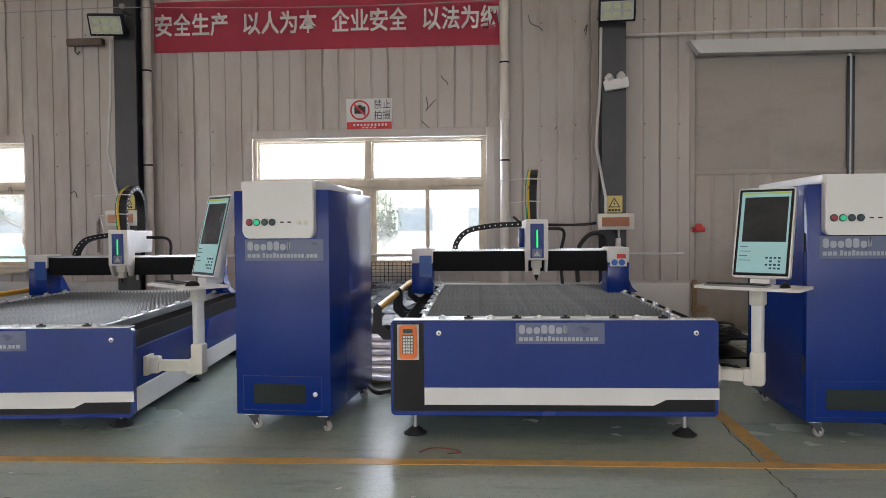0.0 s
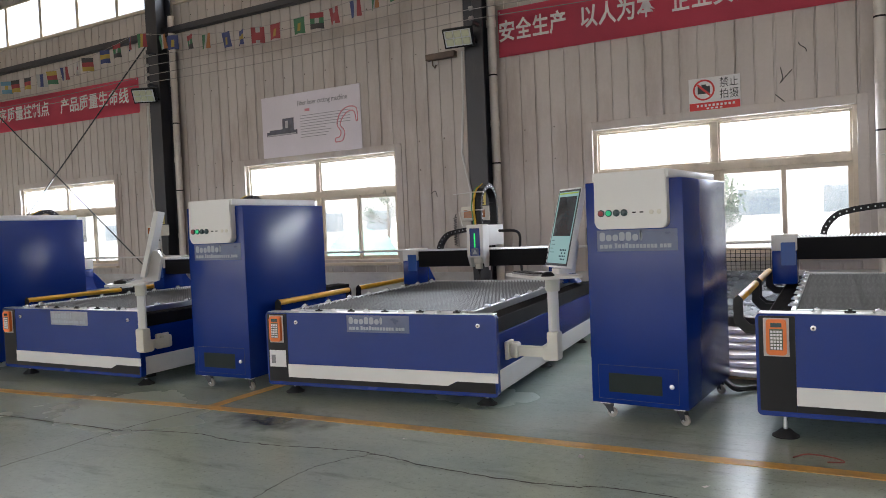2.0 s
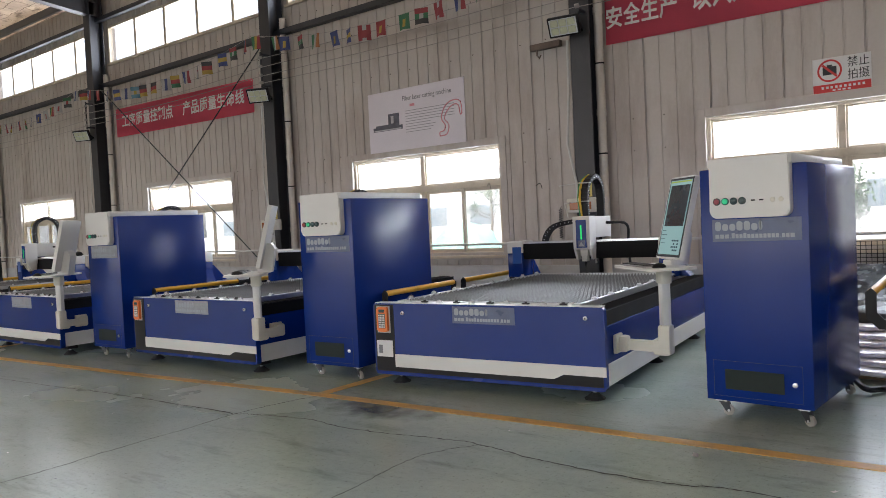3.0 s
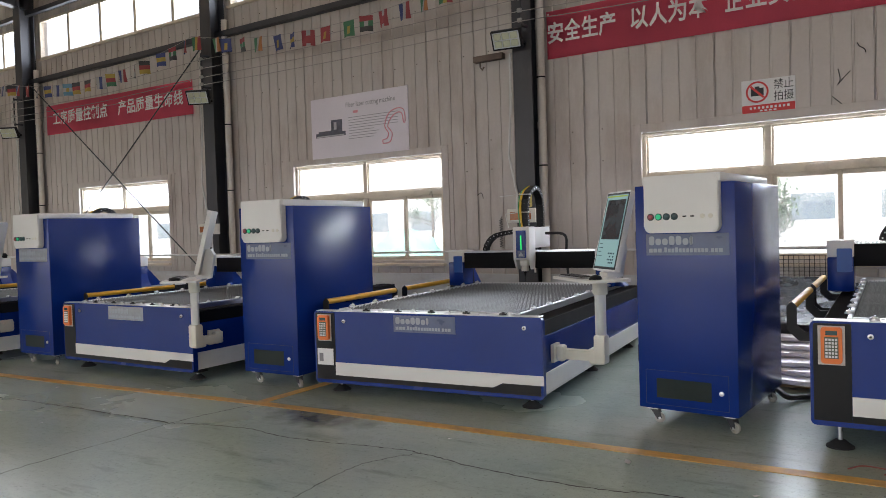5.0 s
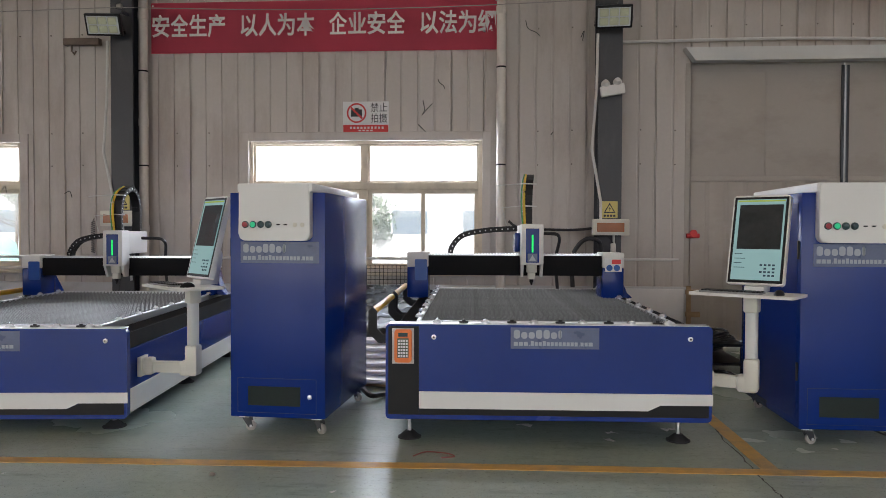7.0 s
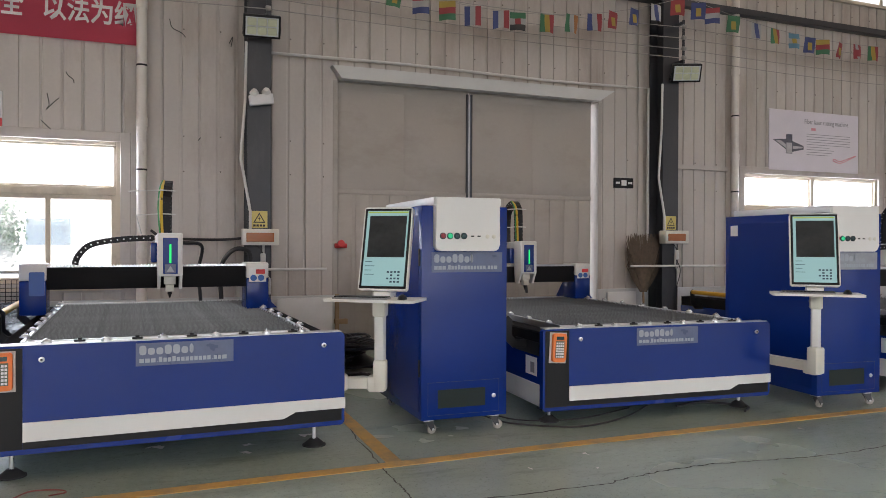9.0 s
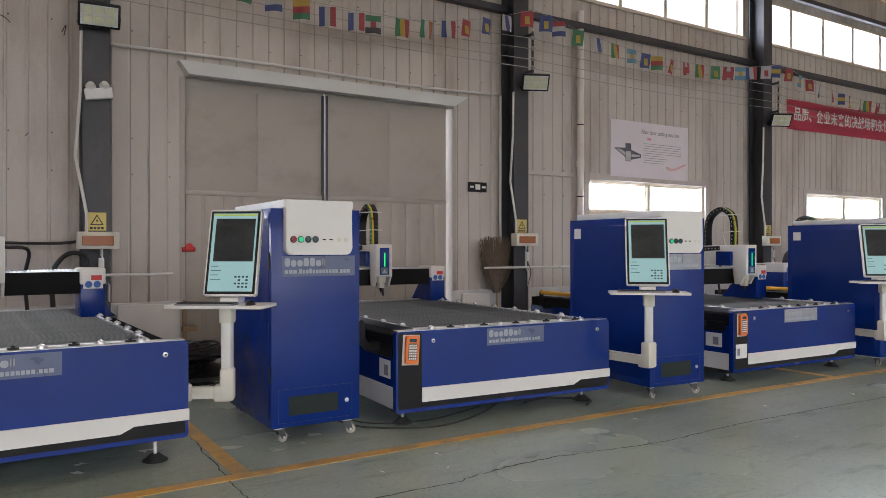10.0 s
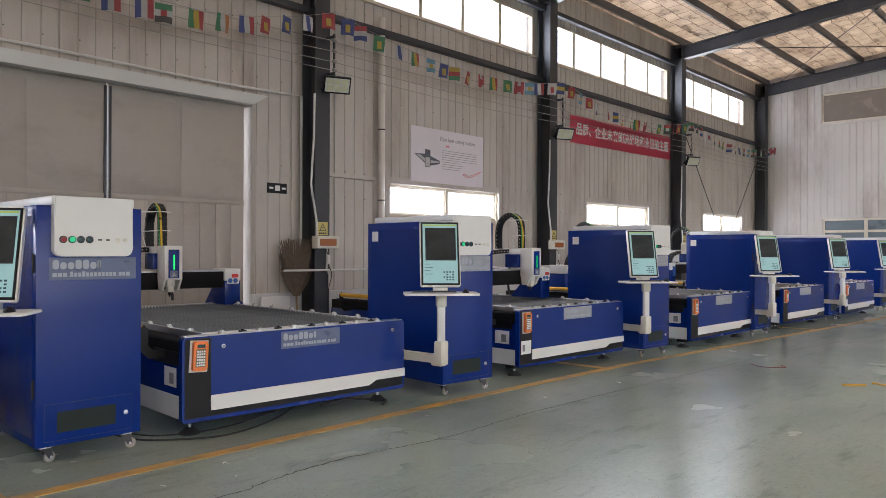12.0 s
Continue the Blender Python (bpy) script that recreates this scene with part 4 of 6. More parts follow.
            for c in (0.06, 0.125):
                part("safety_disc", disc(B(), (x0 + c, gy - 0.138, 1.05), "y", 0.028, 0.002, 18), INK_BLUE, lab)
    # cutting head
    hx = head_x
    bm = B()
    box(bm, hx - 0.098, gy - 0.30, 1.08, hx + 0.098, gy - 0.11, 1.44, 0.012)
    box(bm, hx - 0.095, gy - 0.13, 1.20, hx + 0.095, gy + 0.38, 1.432, 0.012)
    for s in (-1, 1):
        prism(bm, [(gy - 0.29, 1.09), (gy - 0.12, 1.09), (gy - 0.14, 0.97), (gy - 0.22, 0.97)], hx + s * 0.096, hx + s * 0.074, "yz")
    head = part("cutting_head", bm, WHITE, root, "white cutting head housing")
    part("face_panel", box(B(), hx - 0.058, gy - 0.306, 1.10, hx + 0.058, gy - 0.299, 1.40, 0.002, 1), BLUE, head)
    part("status_lamp", box(B(), hx - 0.008, gy - 0.311, 1.19, hx + 0.008, gy - 0.305, 1.345, 0.003, 1), LED, head, "glowing green status strip")
    part("hazard_label", box(B(), hx - 0.042, gy - 0.3085, 1.105, hx + 0.042, gy - 0.3062, 1.18), FILM, head)
    bm = B()
    prism(bm, [(hx - 0.03, 1.118), (hx + 0.03, 1.118), (hx, 1.168)], gy - 0.3105, gy - 0.3086)
    part("hazard_triangle", bm, LETTER, head)
    bm = B()
    box(bm, hx - 0.045, gy - 0.24, 1.01, hx + 0.045, gy - 0.16, 1.085, 0.006)
    box(bm, hx - 0.032, gy - 0.235, 0.95, hx + 0.032, gy - 0.165, 1.01, 0.006)
    part("sensor_block", bm, CREAM, head, "beige nozzle sensor block")
    bm = B()
    disc(bm, (hx, gy - 0.2, 0.938), "z", 0.018, 0.025, 14)
    r = bmesh.ops.create_cone(bm, cap_ends=True, segments=14, radius1=0.005, radius2=0.014, depth=0.03)
    bmesh.ops.translate(bm, vec=(hx, gy - 0.2, 0.911), verts=r["verts"])
    part("nozzle", bm, BLACK, head)
    part("carriage", box(B(), hx - 0.145, gy - 0.115, 1.19, hx - 0.0955, gy + 0.1, 1.36, 0.008), BLUE, head)
    # chains and cables
    cx = max(0.35, hx - 0.75)
    if hx > 0.8:
        drag_chain("drag_chain", [(cx, gy + 0.1, 1.17), (cx + 0.02, gy + 0.1, 1.24), (cx + 0.12, gy + 0.1, 1.34), (cx + 0.35, gy + 0.1, 1.385), (hx - 0.12, gy + 0.1, 1.40)], 0.09, 0.05, root)
    else:
        drag_chain("drag_chain", [(hx - 0.13, gy + 0.1, 1.36), (hx - 0.28, gy + 0.1, 1.34), (hx - 0.38, gy + 0.1, 1.22), (hx - 0.36, gy + 0.1, 1.12)], 0.09, 0.05, root)
    drag_chain("head_chain", [(hx - 0.03, gy - 0.08, 1.44), (hx - 0.03, gy - 0.08, 1.66), (hx - 0.02, gy - 0.04, 1.80), (hx + 0.0, gy + 0.12, 1.88), (hx + 0.0, gy + 0.28, 1.80), (hx + 0.0, gy + 0.33, 1.66), (hx, gy + 0.33, 1.43)], 0.085, 0.05, root, side="x")
    for dx, mt in ((-0.06, YCABLE), (-0.075, GCABLE), (-0.05, YCABLE)):
        part("cable", tube(B(), chain_path([(hx + dx, gy - 0.12, 1.43), (hx + dx * 1.2, gy - 0.13, 1.65), (hx + dx, gy - 0.07, 1.82), (hx + dx * 0.6, gy + 0.08, 1.90)], 18), 0.006, 6), mt, root)
    for z, dx in ((1.60, 0.20), (1.80, 0.26)):
        part("cable_tie", tube(B(), [(hx + 0.05, gy - 0.11, z), (hx - 0.06, gy - 0.12, z + 0.004), (hx - 0.06 - dx, gy - 0.1, z - 0.012)] + ([(hx - 0.02 - dx, gy - 0.11, z - 0.17)] if z < 1.7 else []), 0.006, 6), CONDUIT, root, "white cable tie tail")
    part("hose", tube(B(), chain_path([(hx + 0.12, gy + 0.15, 1.36), (hx + 0.3, gy + 0.3, 1.33), (hx + 0.28, gy + 0.4, 1.1), (hx + 0.3, gy + 0.4, 0.82)], 20), 0.016, 8), CABLE, root)
    return root


SLATS = 58
ME_SLAT, ME_CLAMP, ME_BRACKET = slat_mesh(), clamp_mesh(), bracket_mesh()

# ---- laser source cabinets ----


def caster(parent, x, y, turn):
    root = part("caster", box(B(), x - 0.035, y - 0.035, 0.098, x + 0.035, y + 0.035, 0.106), STEEL, parent)
    m = pose(x, y, 0, 0, 0, turn)
    bm = B()
    for s in (-1, 1):
        prism(bm, [(-0.025, 0.098), (0.038, 0.098), (0.050, 0.035), (0.022, 0.026)], s * 0.021 - 0.0015, s * 0.021 + 0.0015)
    box(bm, -0.025, -0.0195, 0.088, 0.036, 0.0195, 0.098)
    part("fork", bm, COLUMN, root, m=m)
    part("wheel", disc(B(), (0.035, 0, 0.035), "y", 0.035, 0.026, 20, 0.006), CASTER, root, m=m)
    part("axle", disc(B(), (0.036, 0, 0.035), "y", 0.009, 0.05, 10), STEEL, root, m=m)


def build_cabinet(worn):
    """A tall laser source cabinet; origin at the front left corner on the floor."""
    CW, CD, CZ = 0.66, 1.15, 1.625
    root = thing("laser_source_cabinet", None, None, "tall blue steel laser cabinet with white control panel, on casters", "cabinet", "laser cabinets in a row")
    part("body", box(B(), 0, 0, 0.115, CW, CD, CZ, 0.006), BLUE, root)
    bm = B()
    box(bm, 0.07, -0.05, CZ + 0.001, CW - 0.07, CD - 0.02, 1.685, 0.012)
    part("top_cap", bm, WHITE, root, "white top cap")
    bm = B()
    prism(bm, round_poly(0.085, 1.305, CW - 0.085, 1.684, 0.045, "1100"), -0.062, -0.0005)
    bmesh.ops.bevel(bm, geom=[e for e in bm.edges if all(abs(v.co.y + 0.062) < 1e-4 for v in e.verts)], offset=0.008, segments=2, affect="EDGES")
    panel = part("control_panel", bm, WHITE, root, "white control panel with rounded corners")
    for k, mt in enumerate((RED_LED, GREEN_LED, DARK_BTN, DARK_BTN)):
        x = 0.135 + 0.053 * k
        ring = part("button_ring", disc(B(), (x, -0.066, 1.412), "y", 0.0235, 0.010, 20, 0.002), DARK_BTN, panel)
        part("button", disc(B(), (x, -0.073, 1.412), "y", 0.0175, 0.012, 18, 0.003), mt, ring)
    for x in (0.36, 0.41):
        part("key_slot", box(B(), x - 0.013, -0.066, 1.407, x + 0.013, -0.0615, 1.416, 0.002, 1), BLACK, panel)
    for x in (0.475, 0.525):
        part("blank_plug", disc(B(), (x, -0.0635, 1.410), "y", 0.015, 0.004, 16, 0.001), CREAM, panel)
    logo_film(root, 0.075, 1.155, 0.62, 1.298, -0.0008, worn)
    # lower access panel
    bm = B()
    frame = [(0.05, 0.145, 0.6, 0.148), (0.05, 0.377, 0.6, 0.38), (0.05, 0.148, 0.053, 0.377), (0.597, 0.148, 0.6, 0.377)]
    for a, b, c, d in frame:
        box(bm, a, -0.0012, b, c, 0.0008, d)
    part("panel_seam", bm, BLUE_DARK, root)
    part("vent_filter", box(B(), 0.125, -0.002, 0.195, 0.49, 0.001, 0.325), VENT, root, "dark woven vent filter")
    part("lock", disc(B(), (0.555, -0.006, 0.262), "y", 0.016, 0.012, 14, 0.003), STEEL, root)
    # side door
    bm = B()
    box(bm, -0.004, 0.05, 0.17, 0.0, CD - 0.06, 1.56, 0.0015, 1)
    door = part("side_door", bm, BLUE, root)
    part("hinge", box(B(), -0.012, 0.022, 1.20, 0.0, 0.036, 1.32, 0.003, 1), BLACK, door)
    part("hinge", box(B(), -0.012, 0.022, 0.42, 0.0, 0.036, 0.54, 0.003, 1), BLACK, door)
    part("side_notice", box(B(), -0.006, CD - 0.18, 1.44, -0.0042, CD - 0.08, 1.54), PAPER, root)
    for x in (0.075, CW - 0.075):
        for y in (0.08, CD - 0.09):
            caster(root, x, y, 12 if x < 0.3 else -25)
    return root


# ---- operator consoles ----


def build_console(arm_turn, face_turn, reach=0.26):
    """Screen stand on a pipe arm; origin on the floor under the bracket at the bed's side."""
    root = thing("operator_console", None, None, "cream pipe stand with touch screen and keyboard tray on a machine", "console", "operator consoles")
    bm = B()
    box(bm, 0.0, -0.07, 0.335, 0.03, 0.07, 0.475, 0.006)
    box(bm, 0.03, -0.05, 0.345, 0.10, 0.05, 0.465, 0.02)
    part("bracket", bm, CREAM, root)
    a = pose(0.075, 0, 0, 0, 0, arm_turn)
    bm = B()
    tube(bm, [(0, 0, 0.40), (reach - 0.02, 0, 0.40)], 0, flat=(0.06, 0.075))
    part("arm", bm, CREAM, root, m=a)
    bm = B()
    box(bm, reach - 0.085, -0.05, 0.34, reach + 0.04, 0.05, 0.45, 0.02)
    box(bm, reach - 0.045, -0.053, 0.345, reach + 0.047, 0.053, 0.56, 0.018)
    part("elbow", bm, CREAM, root, m=a)
    px, py, _ = (a @ Vector((reach, 0, 0)))
    b = pose(px, py, 0, 0, 0, face_turn)
    part("pole", box(B(), -0.034, -0.034, 0.55, 0.034, 0.034, 0.90, 0.012), WHITE, root, m=b)
    bm = B()
    box(bm, -0.045, -0.045, 0.855, 0.045, 0.045, 0.965, 0.014)
    part("collar", bm, CREAM, root, m=b)
    bm = B()
    prism(bm, round_poly(-0.33, -0.24, 0.31, 0.10, 0.03), 0.968, 0.986, "xy")
    part("tray", bm, WHITE, root, "white keyboard tray", m=b)
    bm = B()
    prism(bm, [(0.03, 0.986), (0.16, 0.986), (0.20, 1.20), (0.17, 1.26), (0.13, 1.26), (0.075, 1.035), (0.03, 1.02)], -0.06, 0.06, "yz")
    part("screen_mount", bm, WHITE, root, m=b)
    tilt = b @ pose(0, 0.045, 1.03, -14, 0, 0)
    bm = B()
    prism(bm, round_poly(-0.18, 0.0, 0.18, 0.60, 0.02), -0.012, 0.026)
    scr = part("screen_case", bm, WHITE, root, m=tilt)
    part("bezel", box(B(), -0.170, -0.0145, 0.012, 0.170, -0.012, 0.588), BLACK, scr)
    lit = part("screen", box(B(), -0.154, -0.0165, 0.03, 0.154, -0.0145, 0.572), SCREEN, scr, "lit control screen")
    part("drawing_area", box(B(), -0.132, -0.018, 0.235, 0.142, -0.0166, 0.535), SCREEN_DARK, scr)
    part("title_bar", box(B(), -0.148, -0.018, 0.555, 0.150, -0.0166, 0.566), SCREEN_BAR, scr)
    for i in range(4):
        for j in range(4):
            if (i, j) not in ((0, 2), (2, 2), (0, 0)):
                part("screen_key", box(B(), 0.025 + 0.026 * i, -0.018, 0.055 + 0.023 * j, 0.041 + 0.026 * i, -0.0166, 0.067 + 0.023 * j), SCREEN_KEY, scr)
    for k in range(4):
        part("screen_text_line", box(B(), -0.14, -0.018, 0.20 - 0.03 * k, -0.14 + 0.05 + 0.02 * (k % 2), -0.0166, 0.204 - 0.03 * k), SCREEN_KEY, scr)
    return root, b


def build_keyboard():
    root = thing("keyboard", None, None, "grey computer keyboard on the console tray", "keyboard", "console keyboards")
    part("base", box(B(), -0.19, -0.06, 0, 0.19, 0.06, 0.012, 0.004), KEYBOARD, root)
    bm = B()
    for r in range(5):
        for c in range(15):
            x, y = -0.178 + c * 0.0245, -0.05 + r * 0.0205
            box(bm, x, y, 0.012, x + 0.02, y + 0.017, 0.019)
    part("keys", bm, BLACK, root)
    return root


def build_mouse():
    bm = B()
    r = bmesh.ops.create_uvsphere(bm, u_segments=16, v_segments=8, radius=1)
    for v in r["verts"]:
        v.co = Vector((v.co.x * 0.03, v.co.y * 0.052, max(v.co.z, 0) * 0.034))
    return thing("mouse", bm, BLACK, "black computer mouse on the console tray", "mouse", "console mice")


def build_remote():
    """Orange hand-held remote in a plastic sleeve, hung on the bed's black strip."""
    root = thing("remote_control", None, None, "orange hand-held remote in a clear sleeve on a machine", "remote control", "machine remotes")
    bm = B()
    prism(bm, round_poly(-0.055, 0.0, 0.055, 0.21, 0.018), -0.034, -0.006)
    bmesh.ops.bevel(bm, geom=[e for e in bm.edges if all(abs(v.co.y + 0.034) < 1e-4 for v in e.verts)], offset=0.008, segments=2, affect="EDGES")
    part("shell", bm, ORANGE, root)
    part("sleeve", box(B(), -0.072, -0.006, -0.012, 0.068, -0.002, 0.216, 0.002, 1), SLEEVE, root, "crumpled clear plastic sleeve")
    face = part("keypad", box(B(), -0.036, -0.0355, 0.03, 0.036, -0.033, 0.155, 0.001, 1), KEYPAD, root)
    bm = B()
    for i in range(4):
        for j in range(6):
            box(bm, -0.031 + i * 0.0165, -0.038, 0.035 + j * 0.0195, -0.019 + i * 0.0165, -0.035, 0.048 + j * 0.0195)
    part("keys", bm, PAPER, face)
    part("display", box(B(), -0.03, -0.036, 0.165, 0.03, -0.033, 0.19, 0.001, 1), DARK_BTN, root)
    return root


KEYBOARD = mat("grey_keyboard_plastic", (0.25, 0.25, 0.26), 0.5)
SLEEVE = mat("cloudy_plastic_sleeve", (0.55, 0.52, 0.50), 0.25, 0, 0.15, 20, 60, 0.3)

# one row per machine: bed left x, front y, turn; gantry, head; cabinet x, y, turn; console arm turn, reach, setback, face turn; worn label, shortened feet
ROW = [
    (-14.0, 3.6, 0, 2.1, 0.70, None, None, 0, -90, 0.26, 0.26, -50, True, 0.065),
    (-10.63, 3.77, 0, 2.1, 1.00, None, None, 0, -90, 0.26, 0.26, -58, True, 0.065),
    (-7.40, 4.05, 1.4, 2.1, 1.45, -8.27, 4.02, 2.0, -90, 0.26, 0.26, -50, True, 0.065),
    (-3.99, 4.32, 5.3, 2.75, 0.95, -4.89, 4.33, 2.4, -6, 0.31, 0.30, -48, False, 0.068),
    (-0.157, 4.40, 1.6, 2.08, 1.08, -1.24, 4.58, -4.0, -25, 0.255, 0.22, -38, False, 0.0),
    (3.418, 4.494, -3.2, 2.80, 1.05, 2.48, 4.545, -0.8, -83, 0.49, 0.12, -38, False, 0.05),
    (7.111, 4.304, -2.1, 1.15, 1.40, 5.81, 4.20, -4.7, -100, 0.46, 0.12, -38, True, 0.055),
    (10.66, 4.01, -1.8, 2.2, 0.9, 9.36, 4.045, -2.3, -98, 0.46, 0.12, -38, True, 0.06),
    (14.12, 3.91, -2.3, 2.2, 0.9, 12.72, 3.88, -2.0, -98, 0.46, 0.12, -38, True, 0.06),
    (17.18, 3.72, -2.0, 2.2, 0.9, 16.4, 3.80, -2.0, -98, 0.46, 0.12, -38, True, 0.06),
]
first_kb = first_mouse = first_remote = None
for k, (bx, by, turn, gy, hx, cx, cy, c_turn, arm, reach, setback, face, worn, drop) in enumerate(ROW):
    m = build_machine(gy, hx, drop)
    place = pose(bx, by, 0, 0, 0, turn)
    m.matrix_basis = place @ pose(0, 0, -drop)
    if worn:
        for ob in m.children:
            if ob.name.startswith("label_film"):
                ob.data.materials[0] = FILM_WORN
    if cx is not None:
        c = build_cabinet(worn)
        c.matrix_basis = pose(cx, cy, 0, 0, 0, c_turn)
    con, seat = build_console(arm, face, reach)
    cm = place @ pose(BW - 0.023, setback, 0)
    con.matrix_basis = cm
    km, mm = cm @ seat @ pose(-0.08, -0.15, 0.986), cm @ seat @ pose(0.20, -0.13, 0.986)
    rm = place @ pose(0.115, -0.004, 0.535 - drop, 0, 3 if k == 5 else 0, 0)
    if first_kb is None:
        first_kb, first_mouse, first_remote = build_keyboard(), build_mouse(), build_remote()
        first_kb.matrix_basis, first_mouse.matrix_basis, first_remote.matrix_basis = km, mm, rm
    else:
        copy_thing(first_kb, km), copy_thing(first_mouse, mm), copy_thing(first_remote, rm)
c = build_cabinet(True)
c.matrix_basis = pose(20.0, 3.68, 0, 0, 0, -2)
# white delivery tag on the black strip of three machines
for bx, by, turn in (ROW[3][:3], ROW[6][:3], ROW[9][:3]):
    t = thing("paper_tag", box(B(), 0, -0.003, 0, 0.165, -0.0005, 0.14), PAPER, "white paper tag stuck on the black strip", "tag", "paper tags", m=pose(bx, by, 0, 0, 0, turn) @ pose(0.03, -0.0042, 0.25))
    part("print", box(B(), 0.02, -0.004, 0.03, 0.06, -0.003, 0.10), INK_GREY, t)


# ---- on the wall ----


def banner(x0, x1, z0, z1, groups, size, drop=0.0):
    """Red cloth banner, slightly rippled, with white characters; groups: (text, centre x, width)."""
    root = thing("banner", None, None, "long red cloth banner with white lettering, hung on the wall", "banner", "red wall banners")
    bm = B()
    n = 40
    rows = []
    for i in range(n + 1):
        x = x0 + (x1 - x0) * i / n
        dz = drop * i / n
        col = []
        for j in range(5):
            z = z0 + (z1 - z0) * j / 4 + dz
            col.append(bm.verts.new((x, WALL - 0.032 - 0.006 * noise.noise((x * 1.3, z * 2.0, 3)), z)))
        rows.append(col)
    for a, b in zip(rows, rows[1:]):
        for j in range(4):
            bm.faces.new((a[j], b[j], b[j + 1], a[j + 1]))
    bmesh.ops.solidify(bm, geom=bm.faces[:], thickness=0.003)
    part("cloth", bm, BANNER, root)
    zc = (z0 + z1) / 2
    for body, cx, w in groups:
        step = w / len(body)
        for k, ch in enumerate(body):
            x = cx + (k - (len(body) - 1) / 2) * step
            lettering(ch, size, BANNER_INK, root, pose(x, WALL - 0.046, zc + drop * (x - x0) / (x1 - x0), 90, 0, 0), None if ch == "、" else 0.93 * step, "character", 0.006)
    for x in (x0, x1):
        part("eyelet", disc(B(), (x + (0.03 if x == x0 else -0.03), WALL - 0.045, z1 - 0.04 + (drop if x == x1 else 0)), "y", 0.012, 0.004, 10), ALU, root)


banner(-3.87, 0.585, 3.645, 4.29, (("安全生产", -3.37, 0.98), ("以人为本", -2.22, 0.98), ("企业安全", -1.07, 0.98), ("以法为纲", 0.08, 0.98)), 0.30, 0.0)
banner(-16.43, -11.29, 3.80, 4.46, (("工序质量控制点", -15.1, 2.12), ("产品质量生命线", -12.62, 2.12)), 0.31, -0.07)
banner(15.29, 20.48, 3.865, 4.50, (("品质、企业未来的决战场和永恒的主题", 17.9, 4.75),), 0.30, 0.06)

# no-photography sign
s = thing("prohibition_sign", box(B(), -1.33, WALL - 0.026, 2.60, -0.745, WALL - 0.018, 2.99, 0.002, 1), PAPER, "white no-photography sign with red foot band", "sign")
part("foot_band", box(B(), -1.325, WALL - 0.0285, 2.605, -0.75, WALL - 0.0262, 2.695), INK_RED, s)
for k in range(10):
    part("print_bar", box(B(), -1.24 + k * 0.045, WALL - 0.030, 2.645, -1.215 + k * 0.045, WALL - 0.0286, 2.672), PAPER, s)
for k in range(4):
    part("print_bar", box(B(), -1.13 + k * 0.05, WALL - 0.030, 2.615, -1.10 + k * 0.05, WALL - 0.0286, 2.632), PAPER, s)
bm = B()
ring_o = [(-1.155 + 0.125 * math.cos(t * math.pi / 16), 2.845 + 0.125 * math.sin(t * math.pi / 16)) for t in range(32)]
ring_i = [(-1.155 + 0.105 * math.cos(t * math.pi / 16), 2.845 + 0.105 * math.sin(t * math.pi / 16)) for t in range(32)]
for k in range(32):
    q = [ring_o[k], ring_o[(k + 1) % 32], ring_i[(k + 1) % 32], ring_i[k]]
    prism(bm, q, WALL - 0.031, WALL - 0.0262)
prism(bm, [(-1.235, 2.905), (-1.22, 2.925), (-1.075, 2.785), (-1.09, 2.765)], WALL - 0.033, WALL - 0.0312)
part("red_ring", bm, INK_RED, s)
bm = B()
box(bm, -1.225, WALL - 0.0295, 2.80, -1.085, WALL - 0.0262, 2.89)
box(bm, -1.18, WALL - 0.0295, 2.89, -1.13, WALL - 0.0262, 2.91)
part("camera_symbol", bm, INK, s)
lettering("禁止", 0.125, INK, s, pose(-0.87, WALL - 0.028, 2.905, 90, 0, 0), 0.21)
lettering("拍摄", 0.125, INK, s, pose(-0.87, WALL - 0.028, 2.77, 90, 0, 0), 0.21)

s.matrix_basis = pose(-0.047, 0, 0.023)


